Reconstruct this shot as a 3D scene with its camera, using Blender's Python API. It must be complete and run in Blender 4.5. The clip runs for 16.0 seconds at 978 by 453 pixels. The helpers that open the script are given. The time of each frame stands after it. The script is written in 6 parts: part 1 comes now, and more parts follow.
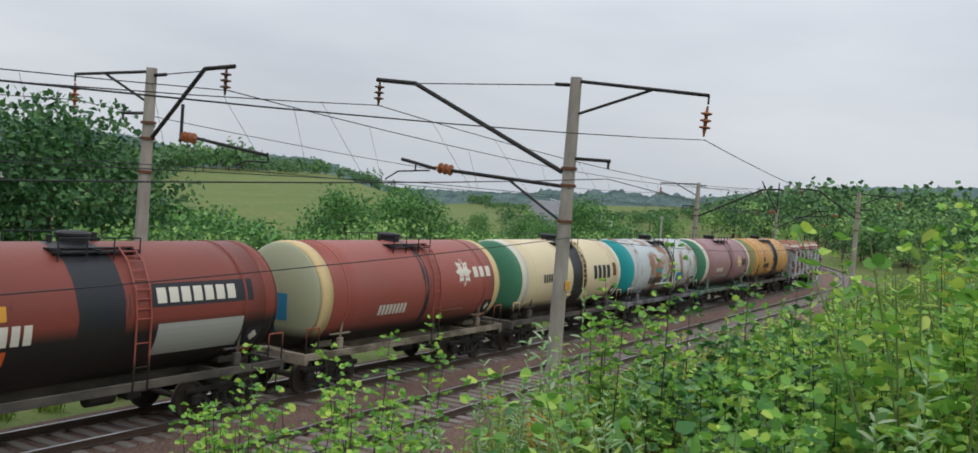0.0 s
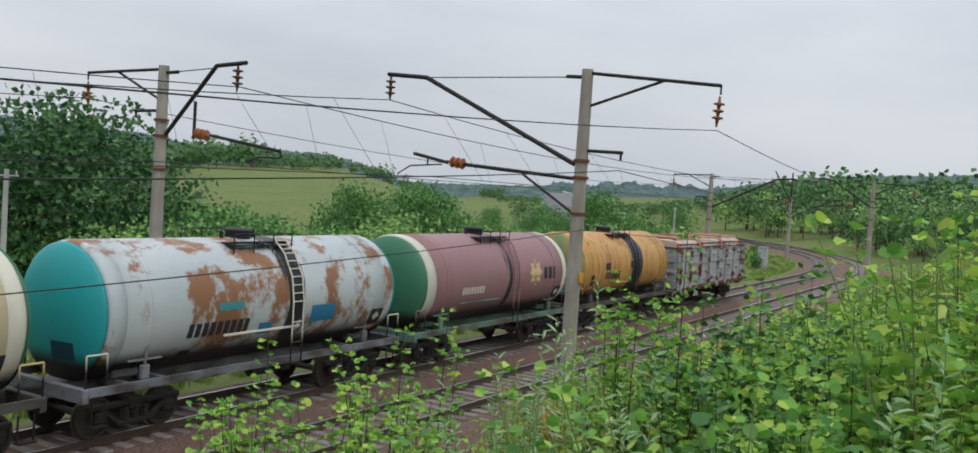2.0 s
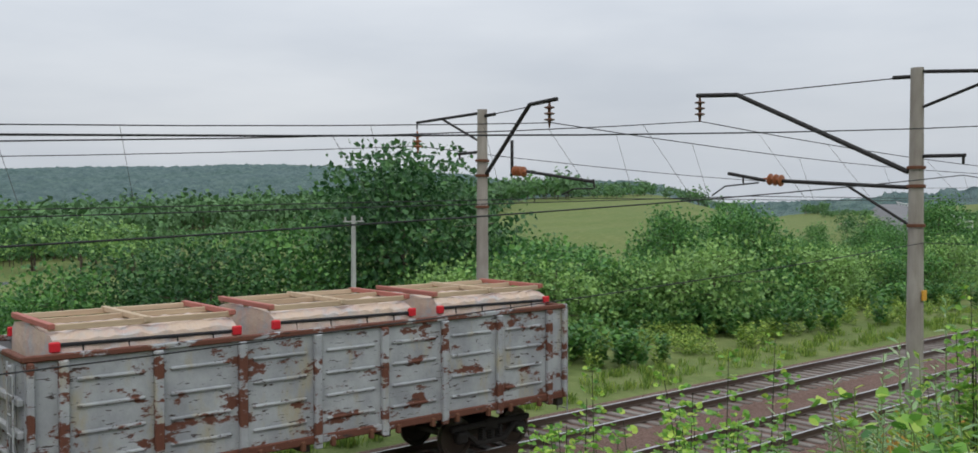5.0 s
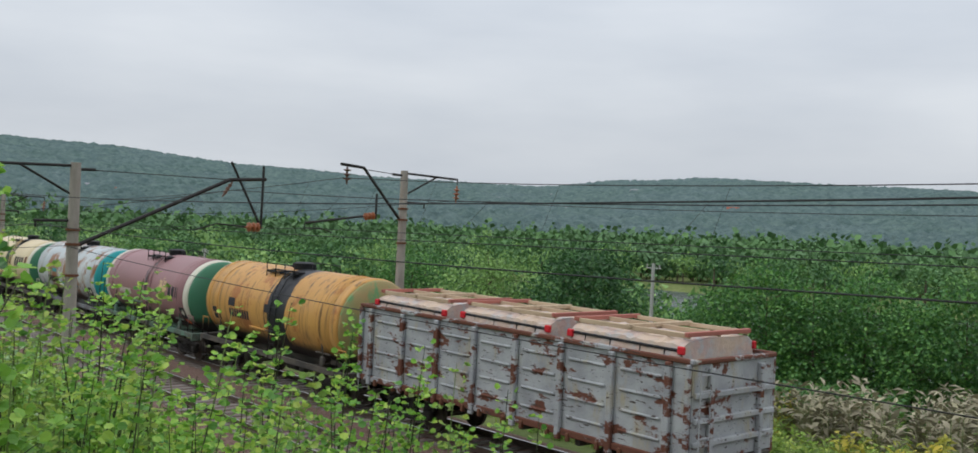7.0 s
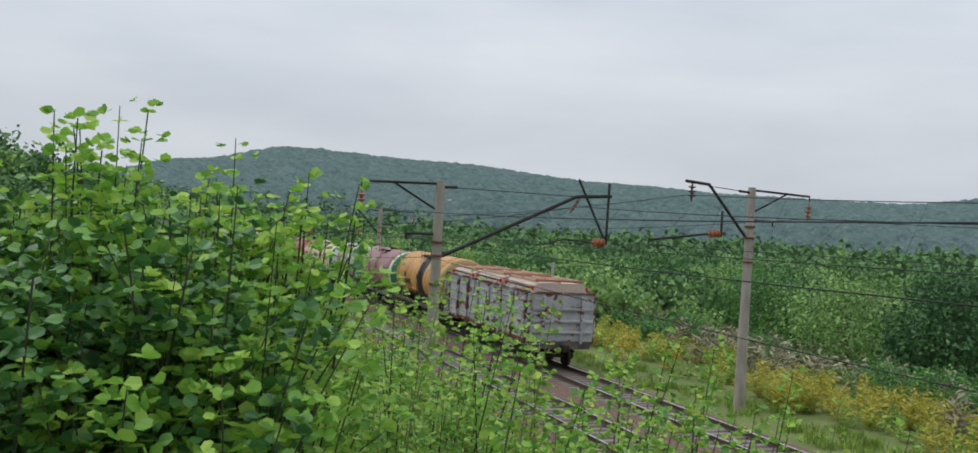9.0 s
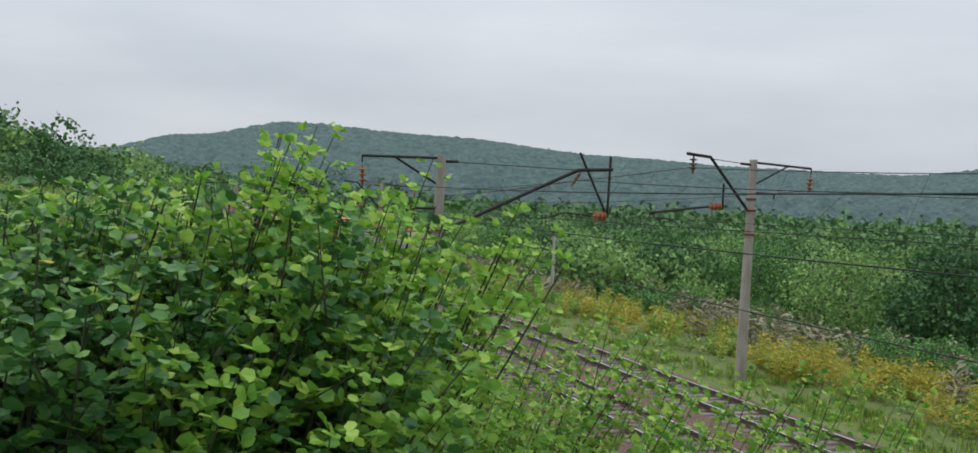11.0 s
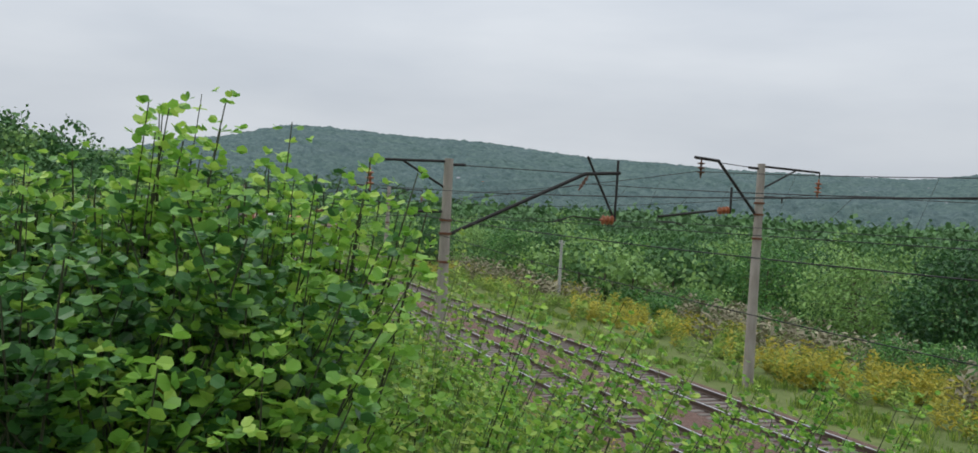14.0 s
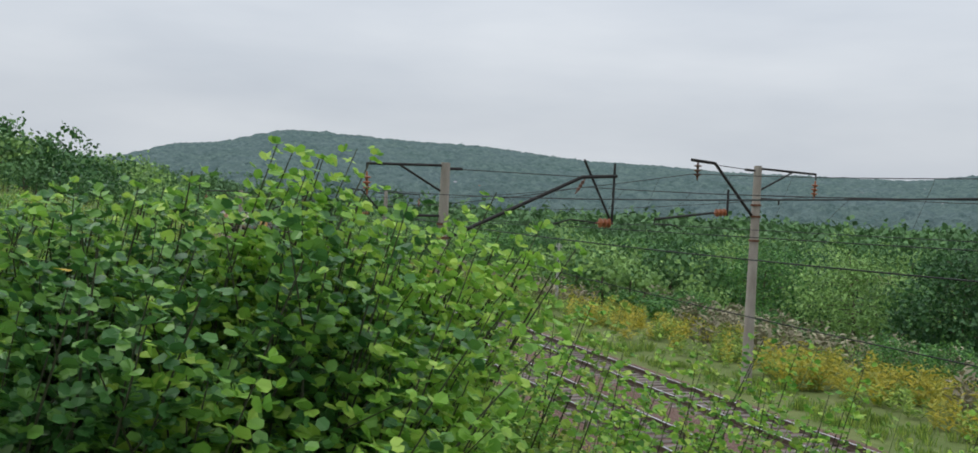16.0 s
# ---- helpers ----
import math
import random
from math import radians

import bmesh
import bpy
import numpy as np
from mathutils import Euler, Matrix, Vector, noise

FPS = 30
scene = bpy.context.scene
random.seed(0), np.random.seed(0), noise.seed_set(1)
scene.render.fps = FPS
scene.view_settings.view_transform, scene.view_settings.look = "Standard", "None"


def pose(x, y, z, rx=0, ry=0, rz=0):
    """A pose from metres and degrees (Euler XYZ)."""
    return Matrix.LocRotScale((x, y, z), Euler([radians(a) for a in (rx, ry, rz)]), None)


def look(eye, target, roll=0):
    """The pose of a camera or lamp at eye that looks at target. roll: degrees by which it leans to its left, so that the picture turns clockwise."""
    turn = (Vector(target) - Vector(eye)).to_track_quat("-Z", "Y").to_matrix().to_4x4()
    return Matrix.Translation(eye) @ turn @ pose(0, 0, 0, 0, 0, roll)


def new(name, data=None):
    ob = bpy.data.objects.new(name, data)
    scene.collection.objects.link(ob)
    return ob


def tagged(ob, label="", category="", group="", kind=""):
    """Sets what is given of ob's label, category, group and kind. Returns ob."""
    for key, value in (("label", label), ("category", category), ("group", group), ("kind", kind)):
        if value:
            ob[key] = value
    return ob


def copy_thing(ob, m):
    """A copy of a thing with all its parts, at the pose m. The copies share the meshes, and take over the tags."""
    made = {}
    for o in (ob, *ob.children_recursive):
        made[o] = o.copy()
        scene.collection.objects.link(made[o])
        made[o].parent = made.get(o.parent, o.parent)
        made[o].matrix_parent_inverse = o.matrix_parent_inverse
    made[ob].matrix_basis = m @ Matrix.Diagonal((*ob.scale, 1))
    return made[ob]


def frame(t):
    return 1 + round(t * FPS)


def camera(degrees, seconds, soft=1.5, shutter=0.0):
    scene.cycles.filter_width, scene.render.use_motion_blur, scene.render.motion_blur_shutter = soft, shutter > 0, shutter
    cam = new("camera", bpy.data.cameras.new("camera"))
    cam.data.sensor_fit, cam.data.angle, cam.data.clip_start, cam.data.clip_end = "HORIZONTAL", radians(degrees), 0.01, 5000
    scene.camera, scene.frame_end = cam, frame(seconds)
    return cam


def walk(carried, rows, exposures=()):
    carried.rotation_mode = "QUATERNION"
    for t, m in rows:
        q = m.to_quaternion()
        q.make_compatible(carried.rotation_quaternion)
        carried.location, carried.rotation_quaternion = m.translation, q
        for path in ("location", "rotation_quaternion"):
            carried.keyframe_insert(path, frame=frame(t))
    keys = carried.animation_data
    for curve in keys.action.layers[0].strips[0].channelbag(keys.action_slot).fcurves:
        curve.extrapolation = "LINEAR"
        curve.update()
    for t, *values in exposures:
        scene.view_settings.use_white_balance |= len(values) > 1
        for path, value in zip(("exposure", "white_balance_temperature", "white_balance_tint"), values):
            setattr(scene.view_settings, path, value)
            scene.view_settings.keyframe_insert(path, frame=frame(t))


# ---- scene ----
cam = camera(54.7, 16.0, soft=1.6)
EYE = (0.0, 0.0, 6.1)
ROWS = [
    (0.0, -60.06, -1.91, -4.45),
    (0.5, -60.41, -2.08, -4.44),
    (1.0, -60.29, -2.24, -4.19),
    (1.5, -60.1, -2.25, -4.21),
    (2.0, -59.3, -2.37, -3.78),
    (2.5, -58.31, -2.46, -3.31),
    (3.0, -58.22, -2.44, -3.41),
    (3.5, -57.09, -2.3, -3.32),
    (3.7, -55.97, -2.24, -3.11),
    (5.8, -12.1, -1.2, -2.6),
    (6.0, -1.16, -1.7, -3.96),
    (6.2, 10.72, -1.55, -3.88),
    (6.4, 22.34, -1.45, -3.44),
    (6.5, 27.34, -1.46, -3.16),
    (6.6, 32.09, -1.39, -2.72),
    (6.7, 36.32, -1.14, -2.65),
    (7.0, 46.48, -0.34, -2.65),
    (7.5, 57.12, 0.23, -2.68),
    (8.0, 63.23, 0.53, -3.12),
    (8.5, 66.02, 0.48, -3.38),
    (9.0, 67.13, -0.41, -3.39),
    (9.5, 67.12, -1.52, -3.26),
    (11.8, 67.31, -2.08, -2.98),
    (12.0, 67.46, -2.09, -2.99),
    (12.5, 67.58, -2.1, -3.01),
    (13.0, 67.59, -2.1, -2.99),
    (13.5, 67.66, -1.96, -3.11),
    (14.0, 67.65, -1.8, -3.13),
    (14.5, 67.52, -1.6, -2.83),
    (15.0, 67.47, -1.55, -2.79),
    (15.5, 67.47, -1.55, -2.79),
    (16.0, 67.47, -1.56, -2.76),
]  # end rows
walk(cam, [(t, pose(*EYE, 90 + p, r, y)) for t, y, p, r in ROWS])

# ---- light ----
world = bpy.data.worlds.new("overcast_sky")
scene.world = world
world.use_nodes = True
wn, wl = world.node_tree.nodes, world.node_tree.links
sky = wn.new("ShaderNodeTexSky")
sky.sky_type, sky.sun_disc = "NISHITA", False
sky.sun_elevation, sky.sun_rotation = radians(55), radians(40)
sky.air_density, sky.dust_density, sky.ozone_density = 1.0, 5.0, 1.0
bg = wn["Background"]
bg.inputs[1].default_value = 1.0
tc = wn.new("ShaderNodeTexCoord")
mp = wn.new("ShaderNodeMapping")
mp.inputs["Scale"].default_value = (1.2, 1.2, 5.0)
cloud = wn.new("ShaderNodeTexNoise")
cloud.inputs["Scale"].default_value, cloud.inputs["Detail"].default_value = 1.6, 5.0
ramp = wn.new("ShaderNodeValToRGB")
ramp.color_ramp.elements[0].position, ramp.color_ramp.elements[0].color = 0.32, (0.53, 0.58, 0.65, 1)
ramp.color_ramp.elements[1].position, ramp.color_ramp.elements[1].color = 0.68, (0.70, 0.74, 0.79, 1)
gain = wn.new("ShaderNodeMix")
gain.data_type = "RGBA"
gain.inputs[0].default_value = 0.92
skygain = wn.new("ShaderNodeVectorMath")
skygain.operation = "SCALE"
skygain.inputs["Scale"].default_value = 0.10
wl.new(tc.outputs["Generated"], mp.inputs["Vector"])
wl.new(mp.outputs["Vector"], cloud.inputs["Vector"])
wl.new(cloud.outputs["Fac"], ramp.inputs["Fac"])
wl.new(sky.outputs["Color"], skygain.inputs[0])
wl.new(skygain.outputs[0], gain.inputs[6])
wl.new(ramp.outputs["Color"], gain.inputs[7])
dome = wn.new("ShaderNodeSeparateXYZ")
rise = wn.new("ShaderNodeMapRange")
rise.inputs["From Min"].default_value, rise.inputs["From Max"].default_value = 0.08, 1.0
rise.inputs["To Min"].default_value, rise.inputs["To Max"].default_value = 1.0, 2.0
overcast = wn.new("ShaderNodeVectorMath")
overcast.operation = "SCALE"
wl.new(tc.outputs["Generated"], dome.inputs[0])
wl.new(dome.outputs["Z"], rise.inputs["Value"])
wl.new(gain.outputs[2], overcast.inputs[0])
wl.new(rise.outputs["Result"], overcast.inputs["Scale"])
wl.new(overcast.outputs[0], bg.inputs["Color"])
sun = new("sun", bpy.data.lights.new("sun", "SUN"))
sun.data.energy, sun.data.angle, sun.data.color = 1.0, radians(25), (1.0, 0.97, 0.93)
sun.matrix_world = look((0, 0, 50), (0 + 20, 30, 0))
scene.view_settings.exposure = 0.0


# ---- materials ----
def material(name, base, rough=0.7, metal=0.0, spec=0.3):
    m = bpy.data.materials.new(name)
    m.use_nodes = True
    b = m.node_tree.nodes["Principled BSDF"]
    b.inputs["Base Color"].default_value = (*base, 1)
    b.inputs["Roughness"].default_value, b.inputs["Metallic"].default_value = rough, metal
    b.inputs["Specular IOR Level"].default_value = spec
    return m


def node(m, kind, **values):
    n = m.node_tree.nodes.new(kind)
    for k, v in values.items():
        n.inputs[k.replace("_", " ")].default_value = v
    return n


def mixed(m, fac, a, b):
    """Colour mix of a and b (colours or sockets) by a socket."""
    n = m.node_tree.nodes.new("ShaderNodeMix")
    n.data_type = "RGBA"
    if fac is not None:
        m.node_tree.links.new(fac, n.inputs[0])
    for i, c in ((6, a), (7, b)):
        if isinstance(c, tuple):
            n.inputs[i].default_value = (*c, 1)
        else:
            m.node_tree.links.new(c, n.inputs[i])
    return n.outputs[2]


def patches(m, scale, low, high, detail=6.0, stretch=(1, 1, 1), rough=0.6):
    """A mask from object-space noise, sharp between low and high."""
    tcn = m.node_tree.nodes.new("ShaderNodeTexCoord")
    mpn = m.node_tree.nodes.new("ShaderNodeMapping")
    mpn.inputs["Scale"].default_value = stretch
    n = node(m, "ShaderNodeTexNoise", Scale=scale, Detail=detail, Roughness=rough)
    r = m.node_tree.nodes.new("ShaderNodeMapRange")
    r.inputs["From Min"].default_value, r.inputs["From Max"].default_value = low, high
    lk = m.node_tree.links
    lk.new(tcn.outputs["Object"], mpn.inputs["Vector"])
    lk.new(mpn.outputs["Vector"], n.inputs["Vector"])
    lk.new(n.outputs["Fac"], r.inputs["Value"])
    return r.outputs["Result"]


def relief(m, scale, strength, distance=0.02, detail=4.0):
    b = m.node_tree.nodes.new("ShaderNodeBump")
    b.inputs["Strength"].default_value, b.inputs["Distance"].default_value = strength, distance
    m.node_tree.links.new(patches(m, scale, 0.2, 0.8, detail), b.inputs["Height"])
    m.node_tree.links.new(b.outputs[0], m.node_tree.nodes["Principled BSDF"].inputs["Normal"])


def colour(m, socket):
    m.node_tree.links.new(socket, m.node_tree.nodes["Principled BSDF"].inputs["Base Color"])
    return m


def random_island(m):
    return m.node_tree.nodes.new("ShaderNodeNewGeometry").outputs["Random Per Island"]


def random_object(m):
    return m.node_tree.nodes.new("ShaderNodeObjectInfo").outputs["Random"]


# ---- building helpers ----
def mesh_of(bm, name, mats=(), smooth=False):
    me = bpy.data.meshes.new(name)
    bm.to_mesh(me)
    bm.free()
    for m in mats if isinstance(mats, (list, tuple)) else (mats,):
        me.materials.append(m)
    if smooth:
        me.polygons.foreach_set("use_smooth", [True] * len(me.polygons))
    return me


def part(name, bm, mat, parent=None, label="", smooth=False):
    ob = new(name, mesh_of(bm, name, mat, smooth))
    if parent is not None:
        ob.parent = parent
    return tagged(ob, label)


def box(bm, x0, x1, y0, y1, z0, z1, bevel=0.0, m=None):
    made = bmesh.ops.create_cube(bm, size=1.0)
    bmesh.ops.transform(bm, verts=made["verts"], matrix=Matrix.LocRotScale(((x0 + x1) / 2, (y0 + y1) / 2, (z0 + z1) / 2), None, (x1 - x0, y1 - y0, z1 - z0)))
    if bevel:
        edges = list({e for v in made["verts"] for e in v.link_edges})
        made = {"verts": list({v for f in bmesh.ops.bevel(bm, geom=edges, offset=bevel, segments=1, affect="EDGES")["faces"] for v in f.verts})}
    if m is not None:
        vs = made["verts"]
        bmesh.ops.transform(bm, verts=vs, matrix=m)
    return bm


def rod(bm, a, b, r0, r1=None, seg=8):
    a, b = Vector(a), Vector(b)
    d = b - a
    m = Matrix.Translation((a + b) / 2) @ d.to_track_quat("Z", "Y").to_matrix().to_4x4()
    bmesh.ops.create_cone(bm, cap_ends=True, segments=seg, radius1=r0, radius2=r0 if r1 is None else r1, depth=d.length, matrix=m)
    return bm


def lathe(bm, profile, axis="Z", seg=24, m=None):
    """A turned body from (radius, height) pairs."""
    rings = []
    for r, h in profile:
        ring = []
        for i in range(seg):
            a = 2 * math.pi * i / seg
            p = Vector((r * math.cos(a), r * math.sin(a), h))
            if axis == "X":
                p = Vector((h, r * math.cos(a), r * math.sin(a)))
            ring.append(bm.verts.new(m @ p if m else p))
        rings.append(ring)
    for a, b in zip(rings, rings[1:]):
        for i in range(seg):
            bm.faces.new((a[i], a[(i + 1) % seg], b[(i + 1) % seg], b[i]))
    bm.faces.new(rings[0][::-1])
    bm.faces.new(rings[-1])
    bmesh.ops.recalc_face_normals(bm, faces=bm.faces)
    return bm


def thing(name, m, label, category, group="", kind=""):
    ob = new(name)
    ob.matrix_world = m
    return tagged(ob, label, category, group, kind)


# ---- the line of the railway ----
MID = 16.5          # between the two tracks
RIGHT_START, RIGHT_R, RIGHT_TURN = 86.0, 116.0, radians(42)
BEND_START, BEND_END, BEND = 2.0, -22.0, radians(3.0)
LEFT_START, LEFT_R, LEFT_TURN = -281.0, 205.0, radians(147)


def grade(s):
    if s > -60:
        return 0.012 * max(min(s, 0), -60)
    return -0.72 + 0.0185 * (s + 60)


def bend(x):
    """Sideways shift of the line left of the standing place, and its heading there."""
    u = min(max(BEND_START - x, 0), BEND_START - BEND_END)
    k = math.tan(BEND) / (BEND_START - BEND_END)
    return k * u * u / 2 + math.tan(BEND) * max(0, BEND_END - x), math.atan(k * u)


def line(s, off=0.0):
    """Place and heading (radians from +x) at s metres along the line, off metres towards the valley."""
    if s > RIGHT_START:
        a = min((s - RIGHT_START) / RIGHT_R, RIGHT_TURN)
        x, y = RIGHT_START + RIGHT_R * math.sin(a), MID + RIGHT_R * (1 - math.cos(a))
        rest = s - RIGHT_START - a * RIGHT_R
        x, y, h = x + rest * math.cos(a), y + rest * math.sin(a), a
    elif s < LEFT_START:
        a = min((LEFT_START - s) / LEFT_R, LEFT_TURN)
        rest = LEFT_START - s - a * LEFT_R
        b = a + BEND
        x = LEFT_START - LEFT_R * (math.sin(b) - math.sin(BEND)) - rest * math.cos(b)
        y = MID + bend(LEFT_START)[0] + LEFT_R * (math.cos(BEND) - math.cos(b)) + rest * math.sin(b)
        h = -b
    else:
        shift, turn = bend(s)
        x, y, h = s, MID + shift, -turn
    return Vector((x - off * math.sin(h), y + off * math.cos(h), grade(s))), h


def on_line(s, off=0.0, z=0.0):
    p, h = line(s, off)
    return Matrix.Translation(p + Vector((0, 0, z))) @ Matrix.Rotation(h, 4, "Z")


FAR, NEAR = 2.05, -2.05   # the two tracks' offsets


def smooth(a, b, x):
    t = min(max((x - a) / (b - a), 0), 1)
    return t * t * (3 - 2 * t)


def nearest(x, y):
    """Distance of a place from the line (positive towards the valley) and the line's height there."""
    if x > RIGHT_START:
        cx, cy = RIGHT_START, MID + RIGHT_R
        a = math.atan2(x - cx, cy - y)
        if 0 <= a <= RIGHT_TURN:
            return RIGHT_R - math.hypot(x - cx, y - cy), grade(RIGHT_START + a * RIGHT_R)
        p, h = line(RIGHT_START + RIGHT_TURN * RIGHT_R)
        return -(x - p.x) * math.sin(h) + (y - p.y) * math.cos(h), grade(200)
    if x < LEFT_START:
        cx, cy = LEFT_START + LEFT_R * math.sin(BEND), MID + bend(LEFT_START)[0] + LEFT_R * math.cos(BEND)
        a = math.atan2(cx - x, cy - y) % (2 * math.pi) - BEND
        if a <= LEFT_TURN:
            return LEFT_R - math.hypot(x - cx, y - cy), grade(LEFT_START - max(a, 0) * LEFT_R)
        return 200.0, grade(LEFT_START - LEFT_TURN * LEFT_R)
    shift, turn = bend(x)
    return (y - MID - shift) * math.cos(turn), grade(x)


# ---- ground ----
RIDGE = [(-180, 3.0), (-120, 3.0), (-95, 2.6), (-87, 2.35), (-82, 2.1), (-77, 1.45), (-72, 0.7), (-66, -0.25), (-60, -0.35), (-53, 0.1), (-44, 1.2), (-38, 1.8), (-28, 2.3), (-20, 2.1), (-9, 1.75), (0, 2.0), (8, 2.25), (16, 2.7), (25, 2.9), (33, 3.1), (38, 2.8), (44, 2.2), (52, 2.3), (60, 2.6), (70, 3.3), (79, 3.6), (85, 2.5), (90, 1.4), (98, 1.2), (180, 3.0)]


def ridge(yaw):
    for (a, ea), (b, eb) in zip(RIDGE, RIDGE[1:]):
        if a <= yaw <= b:
            return ea + (eb - ea) * smooth(a, b, yaw)
    return 3.0


def lake_edge(x, y):
    """Positive inside the lake."""
    w = 14 * noise.noise(Vector((x * 0.02, y * 0.02, 3)))
    return min(y - 92 - 0.10 * x + w, 205 + 0.05 * x - y + w, x + 150 + w, 26 - x + 0.25 * (y - 92) + w)


def height(x, y):
    d, zl = nearest(x, y)
    r = math.hypot(x, y)
    yaw = math.degrees(math.atan2(-x, y))
    n1 = noise.noise(Vector((x * 0.05, y * 0.05, 0)))
    n2 = noise.noise(Vector((x * 0.3, y * 0.3, 5)))
    if d < 0:
        bank = zl - 0.5 + 0.47 * max(0, min(-d - 6.2, 10.3 - 1.3 * smooth(6, 26, -x))) + 0.16 * max(0, -d - 16.5) * (1 - smooth(60, 200, -d))
        bank = zl - 0.5 + (bank - zl + 0.5) * (1 - 0.68 * smooth(60, 115, x))
        bank += smooth(6, 9, -d) * (0.25 * n1 + 0.08 * n2)
        hill = smooth(-60, -84, yaw) * smooth(150, 420, r) * 6 if yaw < -60 else 0
        hill += smooth(82, 92, yaw) * smooth(70, 220, r) * 0.5 if yaw > 82 else 0
        z = bank + hill
    else:
        floor = -8.2 + 0.8 * n1 + 0.05 * max(0, x - 60) * smooth(60, 250, r)
        field = smooth(-34, -46, yaw) * smooth(90, 420, r) * 3.6
        z = zl - 0.5 + (floor + field - zl + 0.5) * smooth(8, 62, d) + smooth(7, 10, d) * 0.12 * n2
        if r < 420:
            z -= 2.6 * smooth(-2, 10, lake_edge(x, y)) * smooth(30, 60, d)
    far = smooth(380, 1500, r)
    top = 6.1 + r * math.tan(radians(ridge(yaw))) - 7.5
    if far > 0:
        z = z + (top * (1 + 0.03 * n1) - z) * far
    if r > 1600:
        z -= (r - 1600) * 0.10
    return z


def ground():
    na = 440
    radii = [0.6]
    while radii[-1] < 3200:
        radii.append(radii[-1] + max(0.35, radii[-1] * 0.024))
    verts, faces = [(0, 0, height(0, 0))], []
    for r in radii:
        for i in range(na):
            a = 2 * math.pi * i / na
            x, y = -r * math.sin(a), r * math.cos(a)
            verts.append((x, y, height(x, y)))
    for i in range(na):
        faces.append((0, 1 + i, 1 + (i + 1) % na))
    for k in range(len(radii) - 1):
        p, q = 1 + k * na, 1 + (k + 1) * na
        for i in range(na):
            j = (i + 1) % na
            faces.append((p + i, q + i, q + j, p + j))
    me = bpy.data.meshes.new("ground")
    me.from_pydata(verts, [], faces)
    me.materials.append(GRASS)
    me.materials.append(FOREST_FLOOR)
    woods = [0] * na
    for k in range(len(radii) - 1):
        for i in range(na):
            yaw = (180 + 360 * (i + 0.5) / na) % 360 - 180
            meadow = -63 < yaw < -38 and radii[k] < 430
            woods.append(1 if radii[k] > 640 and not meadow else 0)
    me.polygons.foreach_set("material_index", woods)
    me.polygons.foreach_set("use_smooth", [True] * len(me.polygons))
    tagged(new("ground", me), "grassy embankment and valley floor under low woods", "ground", kind="structure")


GRASS = material("grass_earth", (0.1, 0.14, 0.03), 0.9, spec=0.1)
colour(GRASS, mixed(GRASS, patches(GRASS, 0.09, 0.35, 0.65), mixed(GRASS, patches(GRASS, 1.7, 0.3, 0.7), (0.095, 0.135, 0.042), (0.15, 0.195, 0.065)), mixed(GRASS, patches(GRASS, 0.9, 0.35, 0.6), (0.195, 0.215, 0.085), (0.12, 0.155, 0.05))))
relief(GRASS, 3.0, 0.6, 0.1)
# far ground under the woods: aerial haze mixed into the green as a blue tint
FOREST_FLOOR = material("haze_tinted_wooded_ground", (0.07, 0.12, 0.08), 0.95, spec=0.05)
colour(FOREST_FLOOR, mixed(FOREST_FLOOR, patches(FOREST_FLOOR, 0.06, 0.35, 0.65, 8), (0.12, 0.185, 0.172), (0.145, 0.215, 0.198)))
relief(FOREST_FLOOR, 0.08, 0.25, 4.0)
ground()

WATER = material("lake_water", (0.03, 0.045, 0.045), 0.22, spec=0.6)
relief(WATER, 1.2, 0.7, 0.25)
bm = bmesh.new()
box(bm, -190, 90, 78, 240, -9.6, -9.35)
tagged(part("water", bm, WATER), "still grey lake reflecting the overcast sky", "lake", kind="structure")

# ---- tracks ----
BALLAST = material("ballast_stones", (0.2, 0.16, 0.14), 0.9)
colour(BALLAST, mixed(BALLAST, patches(BALLAST, 14, 0.35, 0.65, 3), mixed(BALLAST, patches(BALLAST, 0.5, 0.35, 0.65), (0.11, 0.062, 0.047), (0.15, 0.09, 0.07)), (0.25, 0.16, 0.13)))
relief(BALLAST, 22, 1.0, 0.06)
STEEL = material("rail_steel", (0.16, 0.12, 0.1), 0.45, 0.8)
SHINE = material("worn_rail_head", (0.55, 0.55, 0.56), 0.28, 1.0)
CONCRETE = material("weathered_concrete", (0.32, 0.29, 0.26), 0.85)
colour(CONCRETE, mixed(CONCRETE, patches(CONCRETE, 1.1, 0.35, 0.7, 6, (2, 2, 0.6)), (0.36, 0.33, 0.29), (0.21, 0.18, 0.155)))
relief(CONCRETE, 30, 0.3, 0.01)
SLEEPER = material("sleeper_concrete", (0.27, 0.25, 0.23), 0.9)
colour(SLEEPER, mixed(SLEEPER, random_object(SLEEPER), (0.22, 0.195, 0.175), (0.13, 0.11, 0.095)))


def stations(a, b):
    out, s = [], a
    while s < b:
        out.append(s)
        s += 4.0 if abs(s) < 100 else 8.0
    return out + [b]


